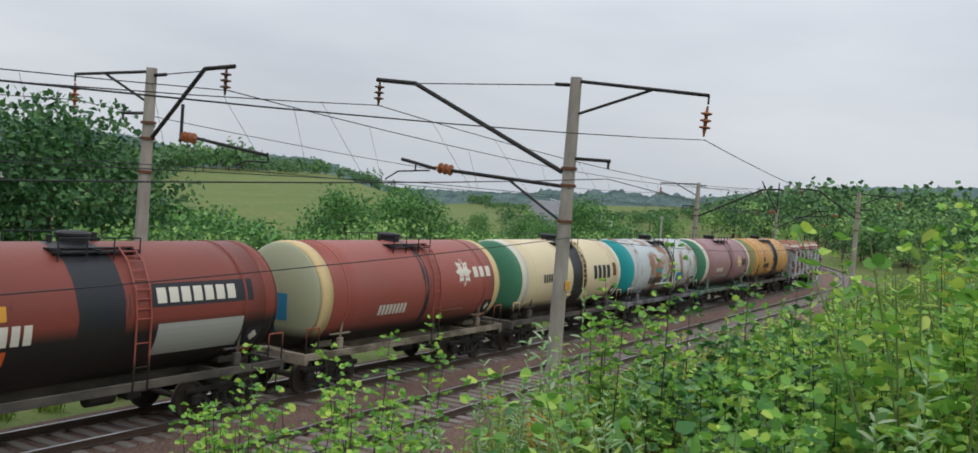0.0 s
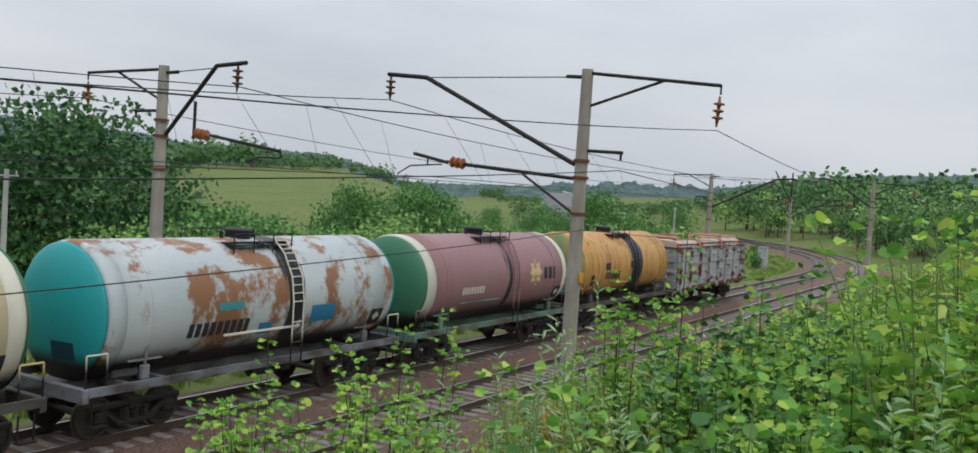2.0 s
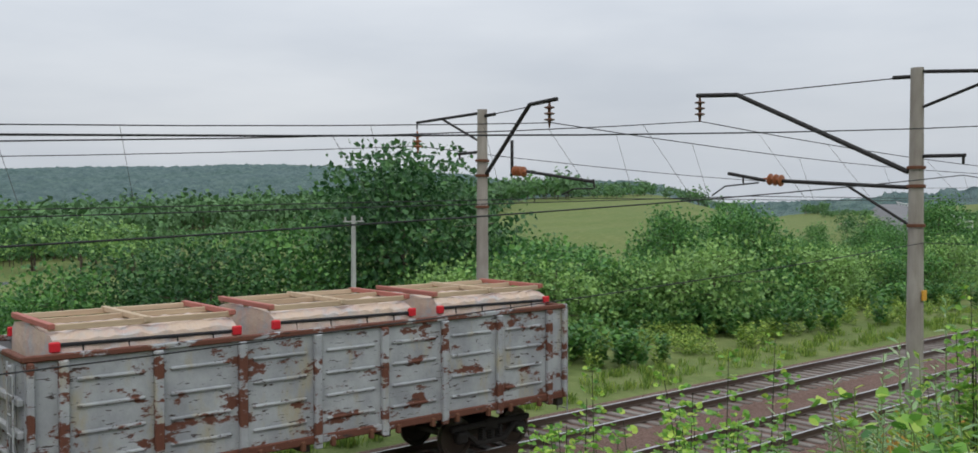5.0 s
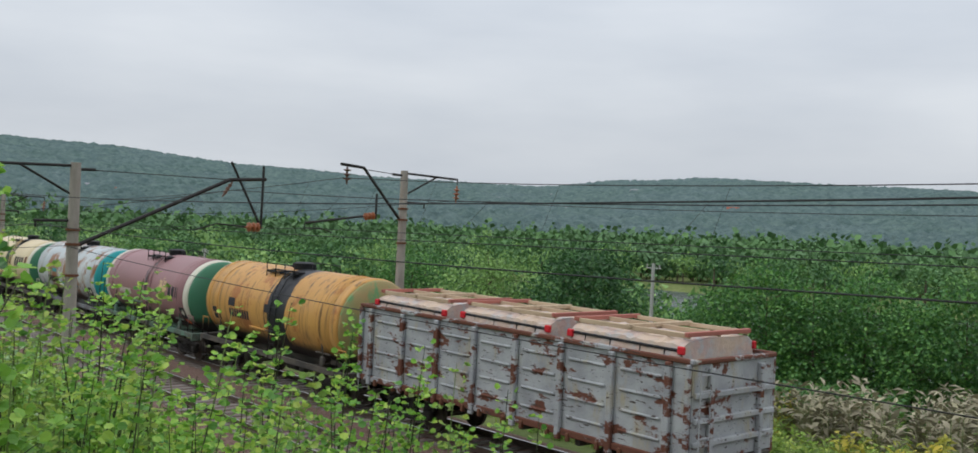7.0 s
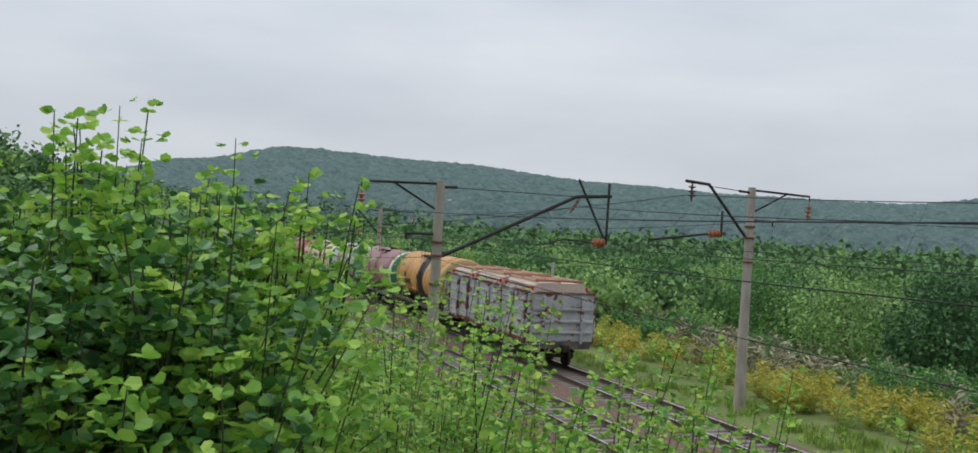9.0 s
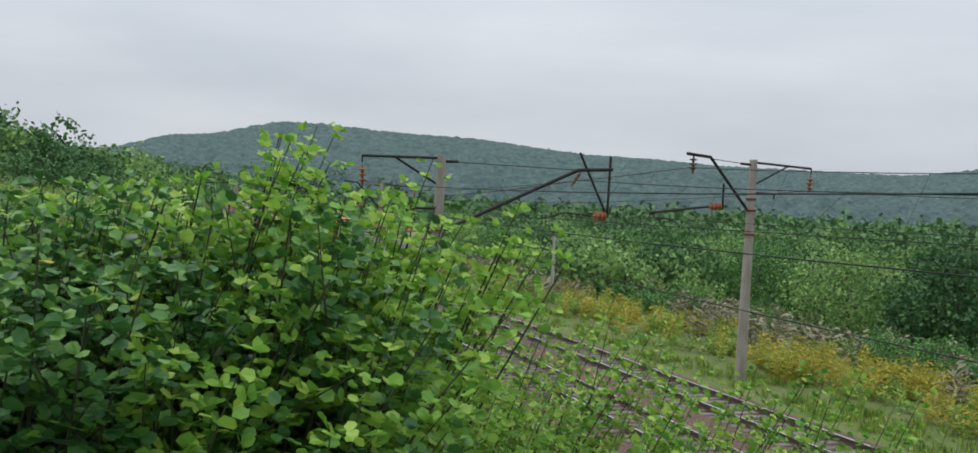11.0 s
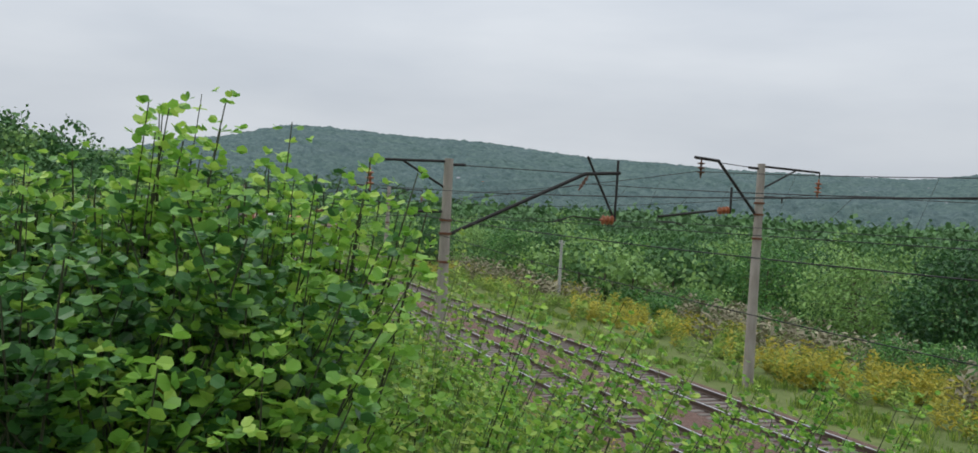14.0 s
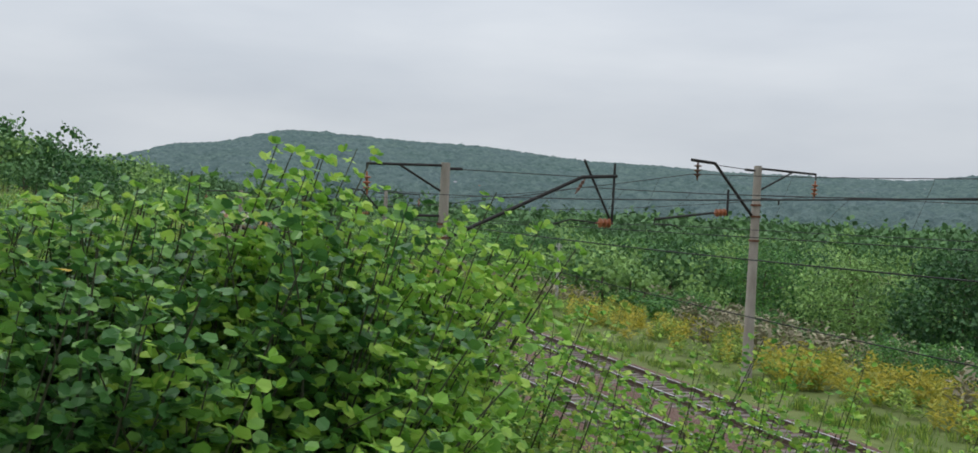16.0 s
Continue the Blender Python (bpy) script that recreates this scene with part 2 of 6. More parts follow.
def swept(profile, off, ss, mats, closed=False):
    """A profile of (across, up) pairs drawn along the line."""
    bm = bmesh.new()
    rings = []
    for s in ss:
        m = on_line(s, off)
        rings.append([bm.verts.new(m @ Vector((0, a, z))) for a, z in profile])
    n = len(profile)
    for p, q in zip(rings, rings[1:]):
        for i in range(n if closed else n - 1):
            j = (i + 1) % n
            bm.faces.new((p[i], p[j], q[j], q[i]))
    bmesh.ops.recalc_face_normals(bm, faces=bm.faces)
    return bm


RAIL = [(-0.07, -0.18), (0.07, -0.18), (0.07, -0.165), (0.015, -0.15), (0.015, -0.05), (0.036, -0.04), (0.036, -0.004), (-0.036, -0.004), (-0.036, -0.04), (-0.015, -0.05), (-0.015, -0.15), (-0.07, -0.165)]
HEAD = [(-0.036, -0.004), (-0.03, 0.002), (0.03, 0.002), (0.036, -0.004)]
far_track = thing("railway_track", Matrix(), "railway track with concrete sleepers on brown ballast beside the meadow", "railway track", "railway tracks", "structure")
near_track = thing("railway_track", Matrix(), "railway track with concrete sleepers below the bushy bank", "railway track", "railway tracks", "structure")
for track, off in ((far_track, FAR), (near_track, NEAR)):
    for side in (-0.796, 0.796):
        rail = part("rail", swept(RAIL, off + side, stations(-420, 330), STEEL, True), STEEL, track)
        part("rail_head", swept(HEAD, off + side, stations(-420, 330), SHINE), SHINE, rail, "rail head polished by wheels")
part("ballast_bed", swept([(-5.6, -0.75), (-3.9, -0.24), (-0.55, -0.22), (0, -0.30), (0.55, -0.22), (3.9, -0.24), (5.6, -0.75)], 0, stations(-420, 330), BALLAST), BALLAST, far_track)

# ---- wagons ----
def paint(name, base, worn, rust, rust_at=0.62, spill=None, streaks=0.0, rough=0.45, belly=1.95):
    """Tank paint with sun-bleached areas, rust patches and, round the dome, a black spill."""
    m = material(name, base, rough)
    c = mixed(m, patches(m, 0.55, 0.35, 0.7, 5, (0.5, 1, 1)), base, worn)
    c = mixed(m, patches(m, 1.1, rust_at, rust_at + 0.07, 9, (0.7, 1, 0.45), 0.7), c, rust)
    if streaks:
        c = mixed(m, patches(m, 2.2, 0.62 - streaks * 0.1, 0.70, 6, (2.5, 1, 0.12), 0.6), c, (0.045, 0.035, 0.03))
    if spill:
        x0, x1 = spill
        t = m.node_tree.nodes.new("ShaderNodeTexCoord")
        sx = m.node_tree.nodes.new("ShaderNodeSeparateXYZ")
        m.node_tree.links.new(t.outputs["Object"], sx.inputs[0])
        wob = node(m, "ShaderNodeTexNoise", Scale=1.3, Detail=8.0)
        mpn = m.node_tree.nodes.new("ShaderNodeMapping")
        mpn.inputs["Scale"].default_value = (4, 1, 0.35)
        m.node_tree.links.new(t.outputs["Object"], mpn.inputs["Vector"])
        m.node_tree.links.new(mpn.outputs["Vector"], wob.inputs["Vector"])
        w = m.node_tree.nodes.new("ShaderNodeMath")
        w.operation = "MULTIPLY_ADD"
        w.inputs[1].default_value, w.inputs[2].default_value = 0.9, -0.45
        m.node_tree.links.new(wob.outputs["Fac"], w.inputs[0])
        s = m.node_tree.nodes.new("ShaderNodeMath")
        m.node_tree.links.new(sx.outputs["X"], s.inputs[0])
        m.node_tree.links.new(w.outputs[0], s.inputs[1])
        d = m.node_tree.nodes.new("ShaderNodeMath")
        d.operation = "SUBTRACT"
        d.inputs[1].default_value = (x0 + x1) / 2
        m.node_tree.links.new(s.outputs[0], d.inputs[0])
        ab = m.node_tree.nodes.new("ShaderNodeMath")
        ab.operation = "ABSOLUTE"
        m.node_tree.links.new(d.outputs[0], ab.inputs[0])
        r = m.node_tree.nodes.new("ShaderNodeMapRange")
        r.inputs["From Min"].default_value, r.inputs["From Max"].default_value = (x1 - x0) / 2 + 0.03, (x1 - x0) / 2 - 0.03
        m.node_tree.links.new(ab.outputs[0], r.inputs["Value"])
        c = mixed(m, r.outputs["Result"], c, (0.022, 0.023, 0.027))
    # near-black below the belly height, blended in over 0.3 m
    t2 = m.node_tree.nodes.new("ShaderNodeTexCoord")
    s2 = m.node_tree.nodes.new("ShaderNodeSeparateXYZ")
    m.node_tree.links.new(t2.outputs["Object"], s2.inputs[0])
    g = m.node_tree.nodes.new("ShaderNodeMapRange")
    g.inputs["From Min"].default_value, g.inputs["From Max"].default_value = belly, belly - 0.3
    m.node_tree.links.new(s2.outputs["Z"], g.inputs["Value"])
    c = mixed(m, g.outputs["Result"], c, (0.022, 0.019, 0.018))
    relief(m, 5, 0.08, 0.02)
    return colour(m, c)


FRAME = material("frame_paint", (0.05, 0.05, 0.05), 0.7)
colour(FRAME, mixed(FRAME, patches(FRAME, 1.5, 0.4, 0.65, 6, (0.5, 1, 1)), (0.05, 0.047, 0.045), (0.13, 0.11, 0.09)))
FRAME_GREEN = material("frame_green_paint", (0.1, 0.2, 0.15), 0.7)
colour(FRAME_GREEN, mixed(FRAME_GREEN, patches(FRAME_GREEN, 1.4, 0.4, 0.6, 7, (0.5, 1, 1)), (0.12, 0.22, 0.17), (0.09, 0.075, 0.06)))
FRAME_GREY = material("frame_grey_paint", (0.2, 0.21, 0.23), 0.7)
colour(FRAME_GREY, mixed(FRAME_GREY, patches(FRAME_GREY, 1.4, 0.4, 0.6, 7, (0.5, 1, 1)), (0.19, 0.20, 0.22), (0.07, 0.06, 0.055)))
FRAME_TAN = material("frame_tan_paint", (0.25, 0.21, 0.16), 0.7)
colour(FRAME_TAN, mixed(FRAME_TAN, patches(FRAME_TAN, 1.4, 0.4, 0.6, 7, (0.5, 1, 1)), (0.28, 0.24, 0.18), (0.10, 0.08, 0.06)))
BOGIE = material("bogie_iron", (0.03, 0.027, 0.025), 0.75, 0.2)
WHEEL = material("wheel_steel", (0.09, 0.075, 0.065), 0.5, 0.7)
BLACKISH = material("black_iron", (0.025, 0.025, 0.027), 0.6, 0.3)
RUST = material("rusty_steel", (0.14, 0.06, 0.035), 0.85)
LETTER_DARK = material("dark_lettering", (0.03, 0.03, 0.035), 0.7)
LETTER_PALE = material("pale_lettering", (0.62, 0.58, 0.5), 0.7)
ORANGE = material("orange_plate", (0.65, 0.12, 0.03), 0.6)
BLUE = material("blue_patch_paint", (0.03, 0.19, 0.33), 0.6)
NAVY = material("navy_patch_paint", (0.015, 0.05, 0.08), 0.6)
TEAL = material("teal_patch_paint", (0.05, 0.25, 0.27), 0.6)
YELLOW = material("yellow_patch_paint", (0.6, 0.3, 0.04), 0.6)
GREYPATCH = material("grey_patch_paint", (0.36, 0.36, 0.33), 0.7)

R_TANK, Z_TANK, HALF = 1.58, 2.76, 5.0


def curved_patch(bm, x0, x1, a0, a1, lift=0.006, n=6):
    """A thin plate lying on the camera-side flank between two angles (degrees above the flank's middle)."""
    r = R_TANK + lift
    cols = []
    for i in range(n + 1):
        a = radians(a0 + (a1 - a0) * i / n)
        cols.append([bm.verts.new((x, -r * math.cos(a), Z_TANK + r * math.sin(a))) for x in (x0, x1)])
    for p, q in zip(cols, cols[1:]):
        bm.faces.new((p[0], p[1], q[1], q[0]))


def end_patch(bm, x, y0, y1, z0, z1, depth):
    """A painted patch that follows the dished end."""
    n = 4
    grid = []
    for i in range(n + 1):
        row = []
        for j in range(n + 1):
            y, z = y0 + (y1 - y0) * i / n, z0 + (z1 - z0) * j / n
            q = min(1.0, math.hypot(y, z) / R_TANK)
            dish = depth * math.sqrt(max(0.0, 1 - q * q)) ** 1.0
            row.append(bm.verts.new((x - math.copysign(1, -x) * 0 + math.copysign(dish + 0.008, x), y, Z_TANK + z)))
        grid.append(row)
    for i in range(n):
        for j in range(n):
            bm.faces.new((grid[i][j], grid[i + 1][j], grid[i + 1][j + 1], grid[i][j + 1]))


DISH = 0.42


def bogie(parent, x, mats):
    b = new("bogie")
    b.parent, b.location = parent, (x, 0, 0)
    for side in (-1, 1):
        bm = bmesh.new()
        y = side * 1.02
        box(bm, -1.25, 1.25, y - 0.07, y + 0.07, 0.66, 0.80, 0.03)
        box(bm, -0.5, 0.5, y - 0.08, y + 0.08, 0.24, 0.36, 0.03)
        for sx in (-1, 1):
            rod(bm, (sx * 0.95, y, 0.72), (sx * 0.42, y, 0.3), 0.075, seg=6)
            box(bm, sx * 0.925 - 0.16, sx * 0.925 + 0.16, y - 0.12, y + 0.12, 0.36, 0.64, 0.05)
        part("side_frame", bm, BOGIE, b)
        for sx in (-0.27, 0, 0.27):
            bm = bmesh.new()
            for k in range(5):
                lathe(bm, [(0.1, 0.36 + k * 0.058), (0.115, 0.38 + k * 0.058), (0.1, 0.405 + k * 0.058)], seg=6, m=Matrix.Translation((sx, y, 0)))
            part("spring", bm, BOGIE, b)
    bm = bmesh.new()
    box(bm, -0.22, 0.22, -1.1, 1.1, 0.55, 0.84, 0.05)
    part("bolster", bm, BOGIE, b)
    for sx in (-0.925, 0.925):
        w = new("wheelset")
        w.parent, w.location = b, (sx, 0, 0.475)
        w.rotation_euler = (radians(90), 0, 0)
        bm = bmesh.new()
        rod(bm, (0, 0, -1.08), (0, 0, 1.08), 0.085, seg=10)
        for y in (-0.79, 0.79):
            lathe(bm, [(0.10, -0.08), (0.2, -0.05), (0.38, -0.03), (0.40, -0.065), (0.475, -0.065), (0.475, 0.05), (0.50, 0.065), (0.40, 0.07), (0.38, 0.02), (0.2, 0.02), (0.1, 0.06)], seg=28, m=Matrix.Translation((0, 0, y)) @ (Matrix.Rotation(math.pi, 4, "X") if y > 0 else Matrix()))
        me = mesh_of(bm, "wheelset", WHEEL)
        o = new("axle", me)
        o.parent = w
        SPINNING.append(w)
    return b


SPINNING = []


def coupler(parent, side, half):
    bm = bmesh.new()
    s = side
    box(bm, min(s * (half - 0.55), s * half), max(s * (half - 0.55), s * half), -0.11, 0.11, 0.93, 1.17, 0.03)
    box(bm, min(s * (half - 0.06), s * (half + 0.12)), max(s * (half - 0.06), s * (half + 0.12)), -0.22, 0.16, 0.88, 1.22, 0.05)
    part("coupler", bm, BOGIE, parent)


def tank_wagon(label, shell, end, ring, frame_mat, marks, ladder_mat=None, ladder_x=0.75):
    w = thing("tank_wagon", Matrix(), label, "tank wagon", "wagons of the freight train")
    ladder_mat = ladder_mat or frame_mat
    # barrel
    bm = bmesh.new()
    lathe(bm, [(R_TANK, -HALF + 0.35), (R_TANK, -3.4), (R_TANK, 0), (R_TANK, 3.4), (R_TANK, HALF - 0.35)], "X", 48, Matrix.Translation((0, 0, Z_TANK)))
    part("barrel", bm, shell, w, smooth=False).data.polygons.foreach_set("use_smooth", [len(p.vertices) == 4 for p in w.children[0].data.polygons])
    for s in (-1, 1):
        bm = bmesh.new()
        lathe(bm, [(R_TANK + 0.004, s * (HALF - 0.36)), (R_TANK + 0.004, s * (HALF - 0.05)), (R_TANK - 0.015, s * HALF), (R_TANK - 0.06, s * (HALF + 0.06))], "X", 48, Matrix.Translation((0, 0, Z_TANK)))
        part("rim_band", bm, ring, w, smooth=True)
        bm = bmesh.new()
        prof = [(R_TANK * q, s * (HALF + 0.02 + DISH * math.sqrt(1 - q * q))) for q in (0.975, 0.94, 0.87, 0.75, 0.6, 0.42, 0.22, 0.03)]
        lathe(bm, prof, "X", 48, Matrix.Translation((0, 0, Z_TANK)))
        part("dished_end", bm, end, w, smooth=True)
        # strap with its bracket
        bm = bmesh.new()
        lathe(bm, [(R_TANK + 0.002, s * 3.95 - 0.04), (R_TANK + 0.018, s * 3.95 - 0.035), (R_TANK + 0.018, s * 3.95 + 0.035), (R_TANK + 0.002, s * 3.95 + 0.04)], "X", 48, Matrix.Translation((0, 0, Z_TANK)))
        part("strap", bm, shell, w)
        for y in (-1, 1):
            bm = bmesh.new()
            rod(bm, (s * 3.95, y * 1.42, 2.15), (s * 3.95, y * 1.32, 1.35), 0.035)
            box(bm, s * 3.95 - 0.11, s * 3.95 + 0.11, y * 1.36 - 0.06, y * 1.36 + 0.06, 1.3, 1.62, 0.02)
            box(bm, s * 3.95 - 0.45, s * 3.95 + 0.45, y * 1.36 - 0.02, y * 1.36 + 0.05, 1.72, 1.76)
            part("strap_bracket", bm, frame_mat, w)
        for y in (-0.75, 0.75):
            bm = bmesh.new()
            box(bm, s * 4.1 - 0.35, s * 4.1 + 0.35, y - 0.18, y + 0.18, 1.28, 1.56, 0.04)
            part("saddle", bm, frame_mat, w)
    # frame
    bm = bmesh.new()
    box(bm, -5.6, 5.6, -0.32, 0.32, 0.92, 1.28, 0.03)
    part("centre_sill", bm, frame_mat, w)
    for s in (-1, 1):
        bm = bmesh.new()
        box(bm, min(s * 5.45, s * 5.6), max(s * 5.45, s * 5.6), -1.5, 1.5, 0.98, 1.3, 0.02)
        part("end_beam", bm, frame_mat, w)
        bm = bmesh.new()
        box(bm, min(s * 3.3, s * 5.45), max(s * 3.3, s * 5.45), -1.5, -1.42, 1.1, 1.3, 0.01)
        box(bm, min(s * 3.3, s * 5.45), max(s * 3.3, s * 5.45), 1.42, 1.5, 1.1, 1.3, 0.01)
        for x in (3.35, 4.35):
            box(bm, s * x - 0.06, s * x + 0.06, -1.42, 1.42, 1.06, 1.26)
        part("end_platform", bm, frame_mat, w)
        for y in (-1.44, 1.44):
            bm = bmesh.new()
            rod(bm, (s * 5.52, y, 1.3), (s * 5.52, y, 2.0), 0.022, seg=6)
            rod(bm, (s * 5.52, y, 2.0), (s * 5.0, y, 2.0), 0.022, seg=6)
            rod(bm, (s * 5.0, y, 2.0), (s * 5.0, y, 1.3), 0.022, seg=6)
            part("end_handrail", bm, ladder_mat, w)
        bm = bmesh.new()
        for y in (-1.46,):
            rod(bm, (s * 5.35, y, 1.0), (s * 5.35, y, 0.45), 0.02, seg=6)
            rod(bm, (s * 5.0, y, 1.0), (s * 5.0, y, 0.45), 0.02, seg=6)
            box(bm, min(s * 4.98, s * 5.37), max(s * 4.98, s * 5.37), y - 0.1, y + 0.1, 0.43, 0.46)
        part("footstep", bm, ladder_mat, w)
        coupler(w, s, 6.0)
        bogie(w, s * 3.9, frame_mat)
    for y in (-1.46, 1.46):
        bm = bmesh.new()
        box(bm, -3.3, 3.3, y - 0.04, y + 0.04, 1.1, 1.3, 0.01)
        part("side_sill", bm, frame_mat, w)
    bm = bmesh.new()
    rod(bm, (-1.6, 0.6, 0.78), (-0.6, 0.6, 0.78), 0.2, seg=14)
    part("air_tank", bm, BOGIE, w)
    bm = bmesh.new()
    rod(bm, (0.2, -0.5, 0.8), (0.9, -0.5, 0.8), 0.17, seg=14)
    part("brake_cylinder", bm, BOGIE, w)
    bm = bmesh.new()
    box(bm, 1.2, 1.6, -0.7, -0.3, 0.68, 0.95, 0.03)
    part("brake_valve", bm, BOGIE, w)
    # hatch, platform and ladder
    top = Z_TANK + R_TANK
    bm = bmesh.new()
    lathe(bm, [(0.34, top - 0.1), (0.34, top + 0.14), (0.39, top + 0.15), (0.39, top + 0.2), (0.3, top + 0.24), (0.06, top + 0.26)], seg=20)
    rod(bm, (0.62, 0.1, top - 0.05), (0.62, 0.1, top + 0.2), 0.08, seg=10)
    rod(bm, (-0.62, -0.05, top - 0.05), (-0.62, -0.05, top + 0.16), 0.06, seg=10)
    part("hatch", bm, BLACKISH, w)
    for y in (-0.75, 0.75):
        bm = bmesh.new()
        for k in range(4):
            yy = y + (k - 1.5) * 0.11
            lift = 0.06 if abs(yy) < 0.7 else 0
            box(bm, -1.1, 1.1, yy - 0.04, yy + 0.04, top - 0.16 + lift, top - 0.13 + lift)
        for x in (-1.0, 0, 1.0):
            rod(bm, (x, y, top - 0.36), (x, y, top - 0.1), 0.025, seg=6)
            box(bm, x - 0.03, x + 0.03, y - 0.22, y + 0.22, top - 0.19, top - 0.1)
        part("platform", bm, BLACKISH, w)
    for y in (-0.97, 0.97):
        bm = bmesh.new()
        for x in (-1.05, -0.35, 0.35, 1.05):
            rod(bm, (x, y, top - 0.4), (x, y, top + 0.16), 0.018, seg=5)
        rod(bm, (-1.05, y, top + 0.16), (1.05, y, top + 0.16), 0.018, seg=5)
        part("platform_rail", bm, BLACKISH, w)
    for y in (-1, 1):
        bm = bmesh.new()
        pts = [(y * 1.62, 1.12), (y * 1.62, 2.75), (y * 1.52, 3.4), (y * 1.2, 4.0), (y * 0.85, 4.3)]
        for x in (ladder_x - 0.2, ladder_x + 0.2):
            for p, q in zip(pts, pts[1:]):
                rod(bm, (x, *p), (x, *q), 0.024, seg=6)
        for k in range(13):
            u = k / 12 * 3.999
            p, q = pts[int(u)], pts[int(u) + 1]
            yy, zz = p[0] + (q[0] - p[0]) * (u % 1), p[1] + (q[1] - p[1]) * (u % 1)
            rod(bm, (ladder_x - 0.2, yy, zz), (ladder_x + 0.2, yy, zz), 0.016, seg=5)
        part("ladder", bm, ladder_mat, w)
    marks(w)
    return w


def bars(parent, mat, x0, x1, a, tall, count, label="painted number"):
    """A row of lettering, as bars on the flank: centre angle a and height in degrees."""
    bm = bmesh.new()
    step = (x1 - x0) / count
    for i in range(count):
        curved_patch(bm, x0 + i * step + step * 0.12, x0 + (i + 1) * step - step * 0.18, a - tall / 2, a + tall / 2, 0.007, 3)
    return part("lettering", bm, mat, parent, label)


def patch(parent, mat, x0, x1, a0, a1, label, name="painted_patch"):
    bm = bmesh.new()
    curved_patch(bm, x0, x1, a0, a1)
    return part(name, bm, mat, parent, label)


def star(parent, x, a, size, mat):
    """An eight-pointed emblem on the flank."""
    bm = bmesh.new()
    r = R_TANK + 0.008
    c = bm.verts.new((x, -r * math.cos(radians(a)), Z_TANK + r * math.sin(radians(a))))
    ring = []
    for i in range(16):
        q = size * (1.0 if i % 2 == 0 else 0.62)
        ang = radians(a) + q * math.sin(i * math.pi / 8) / r
        ring.append(bm.verts.new((x + q * math.cos(i * math.pi / 8), -r * math.cos(ang), Z_TANK + r * math.sin(ang))))
    for i in range(16):
        bm.faces.new((c, ring[i], ring[(i + 1) % 16]))
    part("emblem", bm, mat, parent, "pale star-shaped emblem")


def placards(w, x=4.38):
    bm = bmesh.new()
    curved_patch(bm, x - 0.28, x + 0.28, -38, -18)
    part("hazard_plate", bm, LETTER_DARK, w, "dark hazard plate")
    bm = bmesh.new()
    curved_patch(bm, x - 0.2, x + 0.26, -48, -39)
    part("number_plate", bm, ORANGE, w, "orange hazard number plate")
    bm = bmesh.new()
    r = R_TANK + 0.012
    q = [(x + dx, radians(-27 + da)) for dx, da in ((-0.16, 0), (0, -6), (0.16, 0), (0, 6))]
    bm.faces.new([bm.verts.new((px, -r * math.cos(a), Z_TANK + r * math.sin(a))) for px, a in q])
    part("hazard_diamond", bm, LETTER_PALE, w, "white diamond label")


def end_paint(parent, mat, y0, y1, z0, z1, label):
    bm = bmesh.new()
    end_patch(bm, -(HALF + 0.02), y0, y1, z0, z1, DISH)
    part("end_patch", bm, mat, parent, label)


def shelf_rail(w, x0, x1, mat):
    bm = bmesh.new()
    box(bm, x0, x1, -1.49, -1.42, 2.03, 2.09, 0.01)
    part("flank_rail", bm, mat, w)


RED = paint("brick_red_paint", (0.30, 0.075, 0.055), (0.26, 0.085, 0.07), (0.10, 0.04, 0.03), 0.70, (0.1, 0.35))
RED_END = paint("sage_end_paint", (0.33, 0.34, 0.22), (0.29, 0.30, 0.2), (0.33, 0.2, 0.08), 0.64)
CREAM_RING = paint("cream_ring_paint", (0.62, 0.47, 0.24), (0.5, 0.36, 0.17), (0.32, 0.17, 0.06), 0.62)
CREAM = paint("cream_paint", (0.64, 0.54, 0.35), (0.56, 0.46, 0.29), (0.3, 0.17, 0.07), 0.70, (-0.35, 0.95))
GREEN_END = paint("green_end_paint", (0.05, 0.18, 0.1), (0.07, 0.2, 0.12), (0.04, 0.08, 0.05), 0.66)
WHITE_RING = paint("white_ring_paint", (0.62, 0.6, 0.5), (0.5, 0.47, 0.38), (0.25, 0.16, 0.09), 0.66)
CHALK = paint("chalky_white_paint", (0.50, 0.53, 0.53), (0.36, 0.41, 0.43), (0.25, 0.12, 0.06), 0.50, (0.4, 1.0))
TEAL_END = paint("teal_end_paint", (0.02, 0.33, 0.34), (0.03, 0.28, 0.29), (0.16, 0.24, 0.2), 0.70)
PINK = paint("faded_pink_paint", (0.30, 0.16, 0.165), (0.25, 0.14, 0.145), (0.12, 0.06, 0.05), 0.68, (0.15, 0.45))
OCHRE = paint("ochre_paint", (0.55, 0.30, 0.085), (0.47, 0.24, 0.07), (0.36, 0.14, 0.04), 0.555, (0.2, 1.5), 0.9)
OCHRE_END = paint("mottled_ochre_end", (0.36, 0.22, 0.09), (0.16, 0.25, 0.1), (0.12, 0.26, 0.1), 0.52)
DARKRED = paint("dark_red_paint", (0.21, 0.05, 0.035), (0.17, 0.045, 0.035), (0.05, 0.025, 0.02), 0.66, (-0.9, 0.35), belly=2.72)
